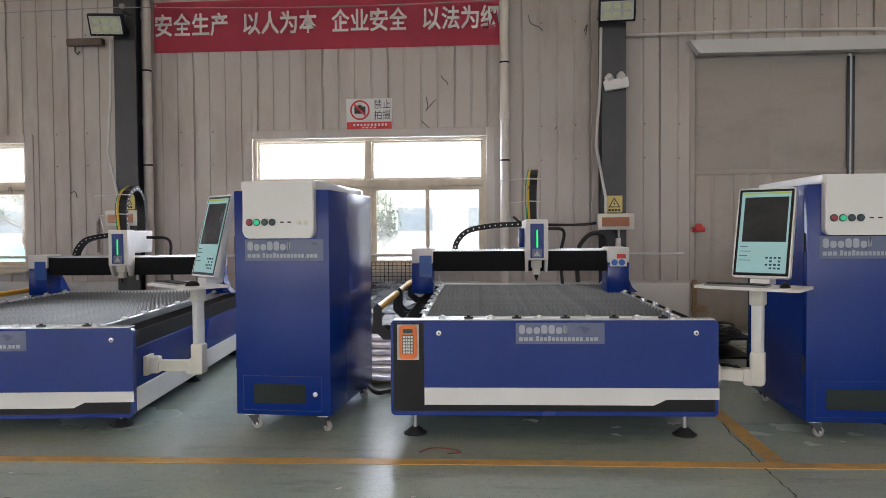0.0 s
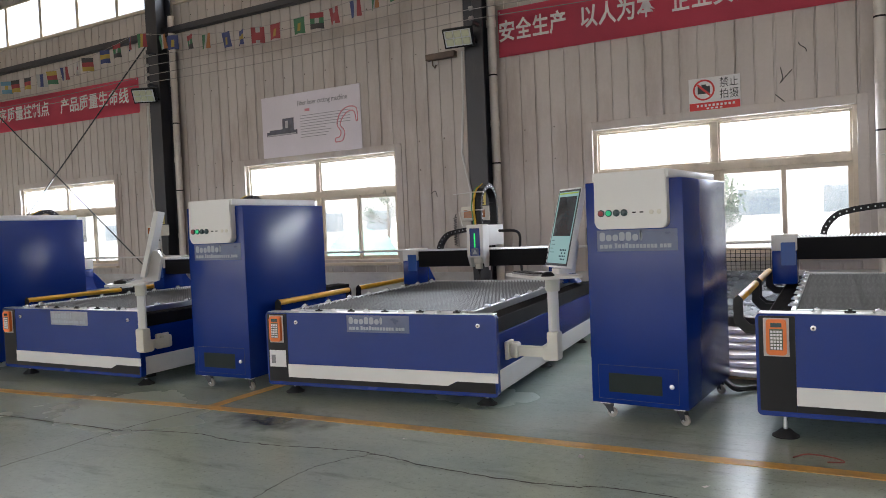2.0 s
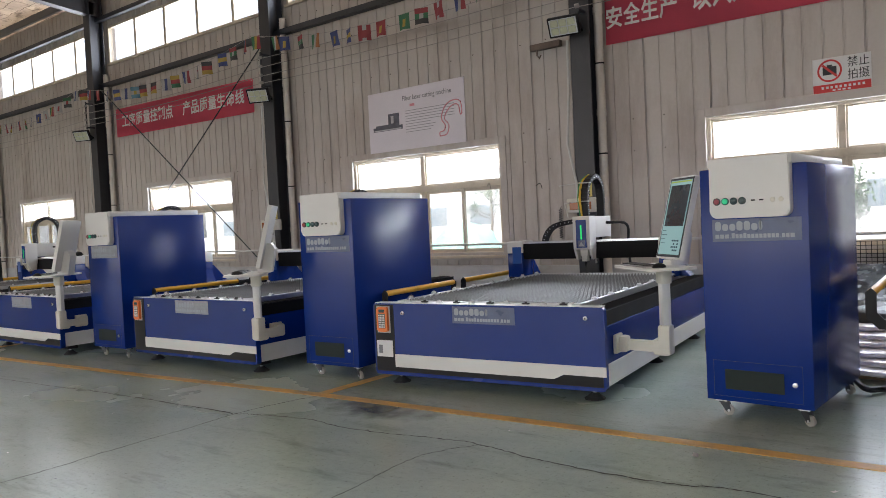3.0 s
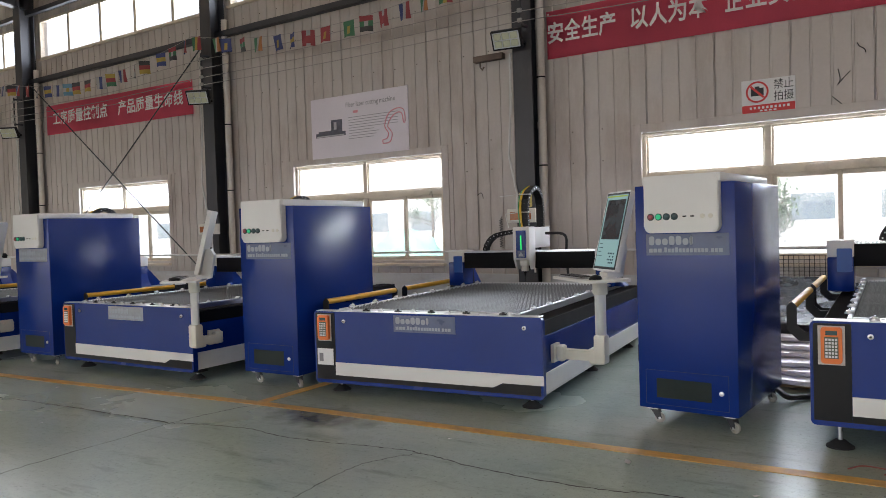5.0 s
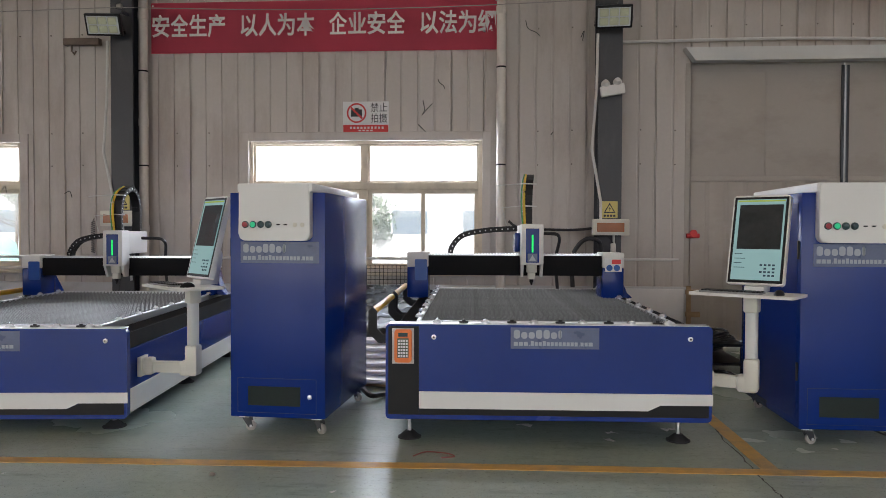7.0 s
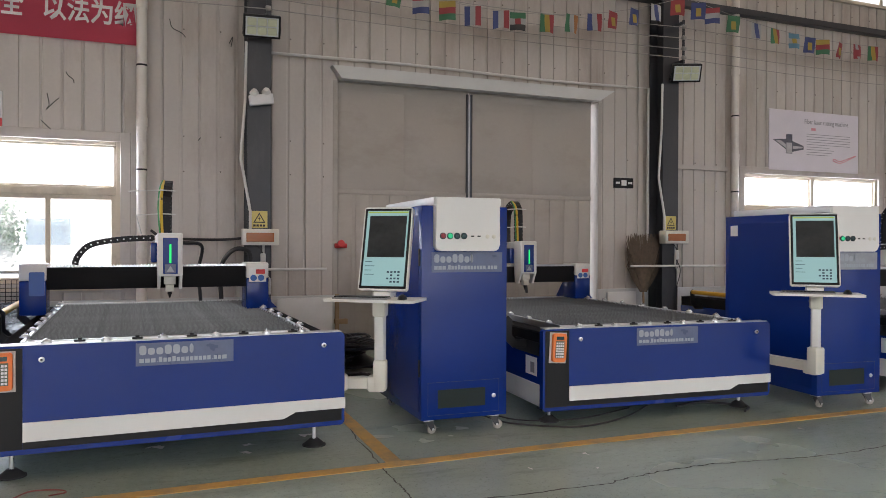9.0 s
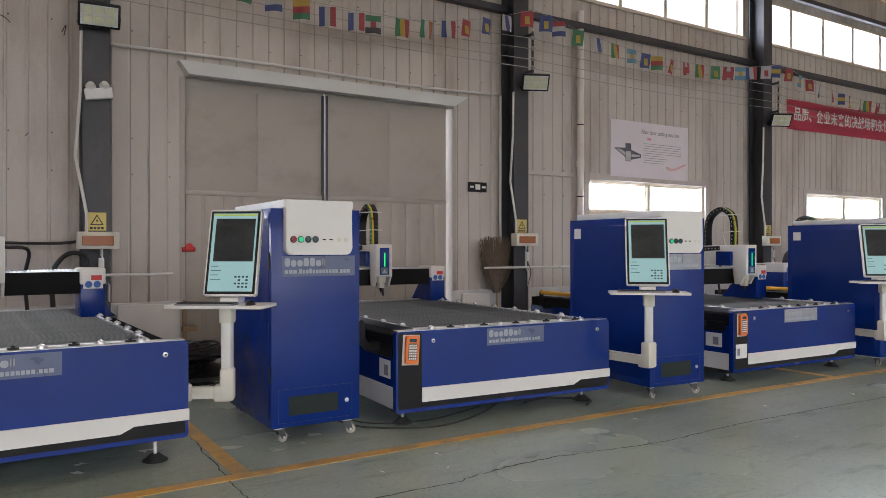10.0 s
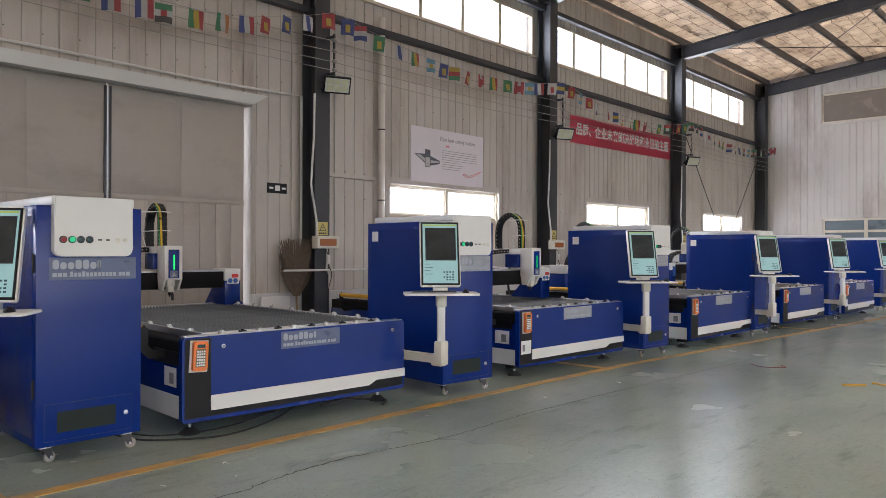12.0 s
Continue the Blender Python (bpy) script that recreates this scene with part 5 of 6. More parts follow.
def poster(x0, z0, kind):
    root = thing("wall_poster", box(B(), x0, WALL - 0.034, z0, x0 + 2.02, WALL - 0.019, z0 + 1.0, 0.003, 1), POSTER,
                 "pale poster board with machine picture and lines of print", "poster", "machine posters")
    y = WALL - 0.0362
    lettering("Fiber laser cutting machine", 0.115, INK_GREY, root, pose(x0 + 1.27, y, z0 + 0.83, 90, 0, 0), 1.0)
    part("title_bar", box(B(), x0 + 0.92, y, z0 + 0.69, x0 + 1.02, y + 0.0015, z0 + 0.73), PINK, root)
    bm = B()
    for k in range(9):
        w = 1.0 if k < 5 else 0.62 - 0.05 * (k % 3)
        box(bm, x0 + 0.82, y, z0 + 0.62 - 0.043 * k, x0 + 0.82 + w, y + 0.0015, z0 + 0.629 - 0.043 * k)
    part("print_block", bm, INK_MID, root)
    bm = B()
    if kind == 0:
        box(bm, x0 + 0.1, y, z0 + 0.35, x0 + 0.75, y + 0.0015, z0 + 0.42)
        box(bm, x0 + 0.44, y, z0 + 0.42, x0 + 0.68, y + 0.0015, z0 + 0.62)
        box(bm, x0 + 0.16, y, z0 + 0.42, x0 + 0.44, y + 0.0015, z0 + 0.45)
    else:
        prism(bm, [(x0 + 0.08, z0 + 0.50), (x0 + 0.45, z0 + 0.30), (x0 + 0.75, z0 + 0.36), (x0 + 0.75, z0 + 0.42), (x0 + 0.4, z0 + 0.52)], y, y + 0.0015)
        box(bm, x0 + 0.36, y - 0.001, z0 + 0.28, x0 + 0.50, y - 0.0002, z0 + 0.60)
    part("machine_picture", bm, INK_DARK2, root)
    bm = B()
    if kind == 0:
        box(bm, x0 + 0.50, y - 0.0012, z0 + 0.46, x0 + 0.56, y - 0.0002, z0 + 0.58)
        box(bm, x0 + 0.12, y - 0.0012, z0 + 0.355, x0 + 0.72, y - 0.0002, z0 + 0.375)
    else:
        prism(bm, [(x0 + 0.13, z0 + 0.485), (x0 + 0.36, z0 + 0.37), (x0 + 0.36, z0 + 0.43), (x0 + 0.25, z0 + 0.49)], y - 0.0012, y - 0.0002)
        box(bm, x0 + 0.37, y - 0.0026, z0 + 0.29, x0 + 0.49, y - 0.0014, z0 + 0.46)
        prism(bm, [(x0 + 0.51, z0 + 0.36), (x0 + 0.73, z0 + 0.38), (x0 + 0.73, z0 + 0.405), (x0 + 0.51, z0 + 0.41)], y - 0.0012, y - 0.0002)
    part("picture_highlight", bm, INK_PALE, root)
    bm = B()
    fig = [(1.52, 0.14), (1.66, 0.16), (1.70, 0.30), (1.62, 0.40), (1.68, 0.52), (1.80, 0.60), (1.90, 0.58), (1.93, 0.44), (1.96, 0.46), (1.94, 0.63), (1.80, 0.67), (1.64, 0.60), (1.56, 0.42), (1.63, 0.30), (1.60, 0.22), (1.52, 0.20)]
    if kind:   # only a thin scribble of print on this one
        fig = [(1.42, 0.20), (1.60, 0.17), (1.90, 0.28), (1.92, 0.30), (1.60, 0.20), (1.45, 0.23)]
    tube(bm, chain_path([(x0 + a, y - 0.001, z0 + b) for a, b in fig + fig[:1]], 60), 0.007 if kind else 0.009, 5)
    part("pink_figure", bm, PINK, root)


INK_MID = mat("poster_mid_print", (0.34, 0.33, 0.36), 0.5)
INK_PALE = mat("poster_pale_print", (0.48, 0.47, 0.50), 0.5, 0, 0.2, 14, 60)
INK_DARK2 = mat("poster_dark_print", (0.10, 0.10, 0.13), 0.5, 0, 0.4, 14, 60)
poster(-8.26, 2.615, 0)
poster(10.13, 2.60, 1)

# exit sign
s = thing("exit_sign", box(B(), 7.125, WALL - 0.045, 2.205, 7.465, WALL - 0.016, 2.355, 0.004, 1), BLACK, "small black exit sign with pale symbols", "sign")
bm = B()
box(bm, 7.25, WALL - 0.047, 2.24, 7.34, WALL - 0.0452, 2.32)
for x in (7.15, 7.37):
    box(bm, x, WALL - 0.047, 2.265, x + 0.07, WALL - 0.0452, 2.295)
part("symbols", bm, PAPER, s)

# fire valve
bm = B()
tube(bm, [(2.90, 8.95, 1.33), (3.05, 8.95, 1.33)], 0.03, 10)
disc(bm, (2.97, 8.90, 1.36), "y", 0.045, 0.02, 14)
disc(bm, (2.97, 8.93, 1.34), "y", 0.02, 0.06, 10)
thing("fire_valve", bm, INK_RED, "small red painted fire valve on the wall", "valve")


# ---- on the columns ----
def floodlight(x, z, turn):
    root = thing("floodlight", None, None, "black-framed rectangular floodlight, unlit, bracketed on a column", "floodlight", "column floodlights",
                 m=pose(x, 8.40, z, 0, 0, turn))
    t = pose(0, 0, 0, 25, 0, 0)
    part("housing", box(B(), -0.21, -0.02, -0.13, 0.21, 0.05, 0.13, 0.012), BLACK, root, m=t)
    glass = part("glass", box(B(), -0.185, -0.024, -0.105, 0.185, -0.019, 0.105), LENS, root, m=t)
    for i in range(3):
        for j in range(2):
            part("cell", box(B(), -0.165 + 0.115 * i, -0.028, -0.09 + 0.10 * j, -0.065 + 0.115 * i, -0.0245, -0.005 + 0.10 * j, 0.008, 1), LENS_CELL, glass)
    bm = B()
    tube(bm, [(-0.215, 0.02, 0), (-0.215, 0.14, -0.05), (0.215, 0.14, -0.05), (0.215, 0.02, 0)], 0, flat=(0.004, 0.03))
    part("bracket", bm, BLACK, root)
    part("mount", tube(B(), [(0, 0.13, -0.05), (0, 0.212, -0.05)], 0.02, 8), BLACK, root)


def column_box(x, z, warn=True):
    root = thing("fuse_box", None, None, "beige wall box with amber window, on a column", "fuse box", "column fuse boxes")
    part("case", box(B(), x - 0.21, 8.46, z - 0.095, x + 0.21, 8.605, z + 0.095, 0.01), CREAM, root)
    part("window", box(B(), x - 0.165, 8.452, z - 0.055, x + 0.15, 8.4605, z + 0.05, 0.004, 1), BROWN, root)
    part("mount", box(B(), x - 0.1, 8.605, z - 0.06, x + 0.1, 8.619, z + 0.06), BLACK, root)
    if warn:
        w = thing("hazard_plate", box(B(), x - 0.095, 8.606, z + 0.11, x + 0.095, 8.614, z + 0.31, 0.002, 1), WARN, "yellow electric hazard plate on a column", "hazard plate", "hazard plates")
        bm = B()
        prism(bm, [(x - 0.07, z + 0.17), (x + 0.07, z + 0.17), (x, z + 0.29)], 8.6035, 8.6058)
        part("triangle", bm, INK, w)
        bm = B()
        prism(bm, [(x - 0.05, z + 0.182), (x + 0.05, z + 0.182), (x, z + 0.268)], 8.602, 8.6034)
        part("triangle_field", bm, WARN, w)
        bm = B()
        prism(bm, [(x + 0.005, z + 0.25), (x - 0.015, z + 0.215), (x, z + 0.215), (x - 0.005, z + 0.186), (x + 0.015, z + 0.225), (x, z + 0.225)], 8.6005, 8.6018)
        part("bolt_mark", bm, INK, w)
        bm = B()
        for k in range(4):
            box(bm, x - 0.07 + 0.037 * k, 8.604, z + 0.125, x - 0.043 + 0.037 * k, 8.6058, z + 0.15)
        part("print", bm, INK, w)


for k, x in enumerate(COLS):
    if 1 <= k <= 9:
        floodlight(x + (0.0 if k in (4, 6) else 0.1 if k > 6 else -0.11), 3.86, {5: 8, 6: -5}.get(k, -25 if k > 6 else 25))
        zb = {5: 1.52, 6: 1.43, 7: 1.47, 4: 1.50, 3: 1.52}.get(k, 1.48)
        column_box(x, zb, True)
        side = -0.17 if k != 6 else -0.155
        bm = B()
        tube(bm, [(x + side, 8.60, 3.72), (x + side - 0.01, 8.60, 3.05), (x + side - 0.06, 8.60, 2.35), (x + side + 0.05, 8.60, zb + 0.3), (x + side + 0.05, 8.60, zb + 0.097)], 0.017, 8)
        tube(bm, [(x + 0.04, 8.55, zb - 0.095), (x + 0.04, 8.56, zb - 0.4), (x + 0.12, 8.60, zb - 0.5), (x + 0.12, 8.60, 0.75)], 0.014, 8)
        thing("conduit", bm, CONDUIT, "white plastic conduit running down a column", "conduit", "column conduits")
        sock = thing("socket_plug", box(B(), x + 0.0, 8.49, zb - 0.33, x + 0.06, 8.535, zb - 0.19, 0.012), CONDUIT, "white hanging cable socket below a fuse box", "socket", "hanging sockets")
        part("lead", tube(B(), chain_path([(x + 0.03, 8.51, zb - 0.19), (x - 0.02, 8.50, zb - 0.12), (x - 0.05, 8.53, zb - 0.096)], 8), 0.006, 6), CABLE, sock)
        part("lead_down", tube(B(), chain_path([(x + 0.03, 8.51, zb - 0.33), (x + 0.09, 8.5, zb - 0.5), (x + 0.02, 8.5, zb - 0.8), (x + 0.03, 8.5, 0.02)], 16), 0.006, 6), CABLE, sock)

# emergency lamp
e = thing("emergency_lamp", box(B(), 1.78, 8.50, 2.98, 2.06, 8.575, 3.10, 0.01), PAPER, "white twin-head emergency lamp on a column", "emergency lamp", m=None)
part("back_plate", box(B(), 1.85, 8.575, 3.0, 2.0, 8.618, 3.08), PAPER, e)
for x in (1.85, 1.99):
    bm = B()
    r = bmesh.ops.create_cone(bm, cap_ends=True, segments=16, radius1=0.055, radius2=0.03, depth=0.05)
    bmesh.ops.rotate(bm, verts=r["verts"], matrix=Matrix.Rotation(radians(60), 3, "X"))
    bmesh.ops.translate(bm, vec=(x, 8.51, 3.135), verts=r["verts"])
    part("lamp_head", bm, CONDUIT, e)

e.matrix_basis = pose(1.92, 8.54, 3.05, 0, -9, 0) @ pose(-1.92, -8.54, -3.05)
# flashing ledge beside the column
bm = B()
box(bm, 8.12, 8.93, 2.53, 9.26, WALL - 0.015, 2.545)
box(bm, 8.12, 8.93, 2.545, 9.26, 8.942, 2.60)
thing("wall_flashing", bm, SIDING, "short grimy flashing ledge on the wall", "flashing", kind="structure")

# pipes and conduits
PIPES = [COLS[5] + 0.15, 0.62, COLS[4] + 0.21, COLS[3] + 0.25, COLS[2] + 0.3, 9.33]
for x in PIPES:
    bm = B()
    tube(bm, [(x, 8.88, 0.02), (x, 8.88, 5.3)], 0.058, 14)
    for z in (1.4, 2.75, 4.1):
        disc(bm, (x, 8.88, z), "z", 0.066, 0.09, 14)
    p = thing("downpipe", bm, PIPE, "beige plastic downpipe with joint collars on the wall", "pipe", "downpipes")
    for z in (0.9, 2.2, 3.4):
        part("pipe_clip", disc(B(), (x, 8.88, z), "z", 0.061, 0.02, 14), BLACK, p)
bm = B()
tube(bm, chain_path([(COLS[6] + 0.15, 8.93, 3.70), (4.0, 8.93, 3.72), (6.0, 8.93, 3.69), (COLS[7] - 0.17, 8.93, 3.72)], 12) + [Vector((COLS[7] - 0.17, 8.93, 0.75))], 0.02, 8)
tube(bm, [(COLS[6] + 0.15, 8.93, 3.70), (COLS[6] + 0.15, 8.93, 0.75)], 0.018, 8)
thing("gate_conduit", bm, CONDUIT, "white conduit above the gate and down beside the columns", "conduit")
for xa, xb in ((WEST, 2.7), (7.1, EAST)):
    thing("wall_pipe", tube(B(), chain_path([(xa, 8.52, 1.05), (xa * 0.6 + xb * 0.4, 8.52, 1.03), (xb, 8.52, 1.05)], 24), 0.016, 8), CONDUIT, "thin white air pipe along the wall", "pipe")
thing("loose_cable", tube(B(), chain_path([(0.72, 8.8, 1.50), (0.85, 8.75, 1.42), (1.2, 8.72, 1.40), (1.55, 8.7, 1.40), (1.80, 8.6, 1.43)], 24), 0.016, 8), CABLE, "thick black cable drooping from a pipe to a fuse box", "cable")
thing("hanging_hose", tube(B(), chain_path([(1.47, 8.50, 0.72), (1.46, 8.50, 1.05), (1.53, 8.50, 1.21), (1.63, 8.50, 1.29), (1.74, 8.50, 1.28), (1.80, 8.52, 1.18), (1.79, 8.53, 0.72), (1.62, 8.5, 0.05)], 40), 0.026, 10), CABLE, "thick black hose arching beside a column", "hose")
bm = B()
box(bm, -5.01, 8.90, 3.755, -4.53, WALL - 0.018, 3.845, 0.012)
tube(bm, [(-4.90, 8.92, 3.76), (-4.90, 8.92, 3.68), (-4.865, 8.92, 3.64), (-4.84, 8.92, 3.68)], 0.012, 8)
thing("wall_bracket", bm, RUST, "grimy steel bracket stub on the wall", "bracket")

# loose wires, hooks and a hanging spring on the wall
for pts in (((-0.36, 3.02), (-0.34, 2.90), (-0.37, 2.84), (-0.30, 2.92), (-0.24, 2.98)), ((-0.17, 3.28), (-0.15, 3.24), (-0.10, 3.20), (-0.09, 3.16)), ((-0.42, 2.72), (-0.30, 2.60), (-0.28, 2.58)),
            ((0.92, 4.0), (0.95, 3.9), (1.05, 3.85), (1.10, 3.80)), ((1.60, 3.78), (1.64, 3.86), (1.62, 3.74)), ((1.24, 2.58), (1.27, 2.62)), ((-5.05, 1.85), (-4.98, 1.88), (-4.95, 1.80)), ((-5.9, 1.9), (-5.86, 1.95), (-5.84, 1.86))):
    thing("loose_wire", tube(B(), chain_path([(x, WALL - 0.025, z) for x, z in pts], 14), 0.005, 5), CABLE, "short bent end of dark wire on the wall", "wire", "loose wall wires")
bm = B()
tube(bm, [(-4.66 + 0.022 * math.cos(t * 0.8), WALL - 0.045 + 0.022 * math.sin(t * 0.8), 1.08 + 0.0032 * t) for t in range(130)], 0.004, 5)
tube(bm, [(-4.66, WALL - 0.045, 1.49), (-4.66, WALL - 0.01, 1.53)], 0.004, 5)
thing("coil_spring", bm, COLUMN, "thin steel coil spring hanging on the wall", "spring")

# broom
bm = B()
rng = random.Random(4)
for k in range(900):
    a, r = rng.uniform(0, 6.28), rng.uniform(0, 1) ** 0.5
    top = Vector((7.52 + 0.30 * r * math.cos(a), 8.80 + 0.09 * r * math.sin(a), 1.25 + rng.uniform(-0.25, 0.28)))
    bot = Vector((7.50 + 0.05 * r * math.cos(a), 8.76 + 0.05 * r * math.sin(a), 0.66))
    tube(bm, [bot, (bot + top) / 2 + Vector((0.02 * math.cos(a), 0, 0)), top], 0.004, 3)
br = thing("broom", bm, STRAW, "brown twig broom standing upturned against the wall", "broom")
part("handle", tube(B(), [(7.50, 8.74, 0.005), (7.50, 8.76, 0.68)], 0.016, 8), TIMBER, br)

# wires and flags
for k, z in enumerate((4.54, 4.38, 4.22, 4.09)):
    bm = B()
    pts = []
    for i in range(len(COLS) - 1):
        a, b = COLS[i], COLS[i + 1]
        for j in range(8):
            t = j / 8
            pts.append((a + (b - a) * t, 8.47, z - 0.05 * math.sin(math.pi * t) * (1 + 0.5 * math.sin(i * 2.3 + k))))
    pts.append((COLS[-1], 8.47, z))
    thing("overhead_wire", tube(bm, pts, 0.006, 5), WIRE, "pale bare wire strung between the columns", "wire", "overhead wires")
for x in COLS[1:-1]:
    bm = B()
    box(bm, x + 0.06, 8.44, 4.02, x + 0.10, 8.619, 4.06)
    box(bm, x + 0.06, 8.44, 4.58, x + 0.10, 8.619, 4.62)
    box(bm, x + 0.06, 8.43, 4.0, x + 0.09, 8.45, 4.64)
    rack = thing("insulator_rack", bm, COLUMN, "steel rack with pale insulators on a column", "insulator rack", "insulator racks")
    for z in (4.54, 4.38, 4.22, 4.09):
        part("insulator", disc(B(), (x + 0.075, 8.43, z), "x", 0.03, 0.06, 12, 0.01), WIRE, rack)

FLAG_COLOURS = {"r": (0.50, 0.025, 0.04), "w": (0.66, 0.66, 0.66), "b": (0.025, 0.06, 0.30), "g": (0.03, 0.26, 0.10), "y": (0.68, 0.48, 0.04), "k": (0.03, 0.03, 0.035), "c": (0.16, 0.42, 0.62), "o": (0.62, 0.22, 0.03)}
FLAG_MATS = {k: mat("flag_cloth_" + n, tuple(0.5 * c + 0.035 for c in FLAG_COLOURS[k]), 0.7, 0, 0.08, 6, 80) for k, n in
             zip("rwbgykco", ("red", "white", "blue", "green", "yellow", "black", "pale_blue", "orange"))}


def flag_mesh(code, vertical, emblem):
    """A small hanging flag in stripes, slightly curled."""
    bm = B()
    w, h, n = 0.21, 0.24, 6
    cols = len(code)
    mats = sorted(set(code) | ({emblem} if emblem else set()))
    for s in range(cols):
        grid = []
        for i in range(n + 1):
            row = []
            for j in range(n + 1):
                u, v = i / n, j / n
                if vertical:
                    u = (s + u) / cols
                else:
                    v = (s + v) / cols
                row.append(bm.verts.new((u * w - w / 2, 0.018 * math.sin(u * 5 + v * 2) * (0.3 + v), -v * h)))
            grid.append(row)
        for a, b in zip(grid, grid[1:]):
            for j in range(n):
                f = bm.faces.new((a[j], b[j], b[j + 1], a[j + 1]))
                f.material_index = mats.index(code[s])
                f.smooth = True
                if emblem and (s == cols // 2):
                    c = f.calc_center_median()
                    if abs(c.x) < 0.05 and abs(c.z + h / 2) < 0.06:
                        f.material_index = mats.index(emblem)
    me = bpy.data.meshes.new("flag")
    bm.to_mesh(me)
    bm.free()
    for k in mats:
        me.materials.append(FLAG_MATS[k])
    return me


FLAGS = [flag_mesh(*a) for a in (("bwr", True, ""), ("rwr", True, "r"), ("kry", False, ""), ("gyr", True, ""), ("wbw", True, "b"), ("r", True, "y"), ("b", True, "y"),
                                 ("rwb", False, ""), ("gwo", True, ""), ("gwk", False, "r"), ("byb", False, ""), ("cwc", False, "y"), ("w", True, "r"), ("g", True, "y"), ("rgk", False, "w"), ("yrg", False, ""))]
rng = random.Random(11)
for i in range(1, len(COLS) - 1):
    a, b = COLS[i], COLS[i + 1]
    za, zb, sag = 4.93, 4.93, {5: 0.20, 6: 0.55}.get(i, 0.36 + 0.03 * math.sin(i * 1.7))

    def string_at(t):
        return Vector((a + (b - a) * t, 8.32, za + (zb - za) * t - 4 * sag * t * (1 - t)))
    bm = B()
    tube(bm, [string_at(j / 24) for j in range(25)], 0.004, 5)
    root = thing("flag_string", bm, WIRE, "string of small national flags hung between columns", "bunting", "flag strings")
    n = 17
    for k in range(n):
        t = (k + 0.5 + rng.uniform(-0.2, 0.2)) / n
        p = string_at(t)
        share("flag", FLAGS[rng.randrange(len(FLAGS))], root, pose(p.x, p.y, p.z, rng.uniform(-8, 8), 0, rng.uniform(-35, 35)))
    part("tie", tube(B(), [(a, 8.32, 4.93), (a, 8.62, 4.95)], 0.004, 5), WIRE, root)

# ---- on the floor ----
bm = B()
run = [(WEST, 1.4), (-10.6, 3.28), (-6.3, 3.61), (-4.2, 3.81), (-2.1, 3.91), (0.3, 3.985), (3.0, 4.03), (6.0, 4.03), (8.7, 3.96), (11.5, 3.73), (EAST, 2.5)]
for (xa, ya), (xb, yb) in zip(run, run[1:]):
    prism(bm, [(xa, ya - 0.05), (xb, yb - 0.05), (xb, yb + 0.05), (xa, ya + 0.05)], 0.0, 0.0035, "xy")
thing("floor_line", bm, LINE, "worn orange painted line along the machine row", "floor line", kind="structure")
for x in (-16.9, -10.4, -4.17, 2.13, 8.35, 14.6):
    bm = B()
    near = next(ya + (yb - ya) * (x - xa) / (xb - xa) for (xa, ya), (xb, yb) in zip(run, run[1:]) if xa <= x <= xb) + 0.04
    box(bm, x - 0.05, near, 0.0, x + 0.05, 8.9, 0.0042)
    thing("floor_line", bm, LINE, "worn orange painted bay line", "floor line", kind="structure")


def crack(pts, w, seed):
    rng = random.Random(seed)
    path = chain_path([(x, y, 0) for x, y in pts], 22 * len(pts))
    bm = B()
    prev, drift = None, 0.0
    for i, p in enumerate(path):
        q = path[min(i + 1, len(path) - 1)] - path[max(i - 1, 0)]
        s = Vector((-q.y, q.x, 0)).normalized()
        drift = 0.8 * drift + rng.gauss(0, 0.004)
        c = p + s * drift
        ww = w * rng.uniform(0.35, 1.0)
        cur = (bm.verts.new((c.x + s.x * ww, c.y + s.y * ww, 0.0025)), bm.verts.new((c.x - s.x * ww, c.y - s.y * ww, 0.0025)))
        if prev:
            bm.faces.new((prev[0], cur[0], cur[1], prev[1]))
        prev = cur
    thing("floor_crack", bm, CRACK, "irregular dark crack in the concrete floor", "floor crack", kind="structure")


crack([(-13, 2.4), (-9.5, 2.68), (-6.96, 2.88), (-5.7, 3.0), (-4.3, 3.06)], 0.010, 1)
crack([(-4.3, 3.06), (-4.1, 3.14), (-3.7, 3.21), (-3.17, 3.19), (-2.56, 3.29), (-2.19, 3.32), (-1.7, 3.23), (-1.0, 3.24), (-0.64, 3.32), (0.4, 3.28), (2.0, 3.30)], 0.008, 2)
crack([(-4.2, 0.2), (-4.22, 1.65), (-4.24, 2.1), (-4.28, 3.04), (-4.22, 3.5), (-4.12, 3.78)], 0.007, 3)
crack([(-2.3, 1.2), (-2.36, 2.33), (-2.40, 2.8), (-2.34, 3.12), (-2.2, 3.32)], 0.005, 4)
crack([(2.0, 3.30), (3.0, 3.23), (3.34, 3.29), (3.69, 3.32), (4.05, 3.31), (4.42, 3.25), (4.84, 3.21), (5.56, 3.24), (6.35, 3.23), (7.27, 3.19)], 0.008, 5)
crack([(7.27, 3.19), (8.39, 3.13), (10.4, 3.02), (12.6, 2.80), (14.7, 2.54), (20, 2.1)], 0.007, 6)
crack([(2.12, 6.5), (2.09, 5.15), (2.03, 4.0), (2.02, 3.6), (2.0, 3.30)], 0.006, 7)


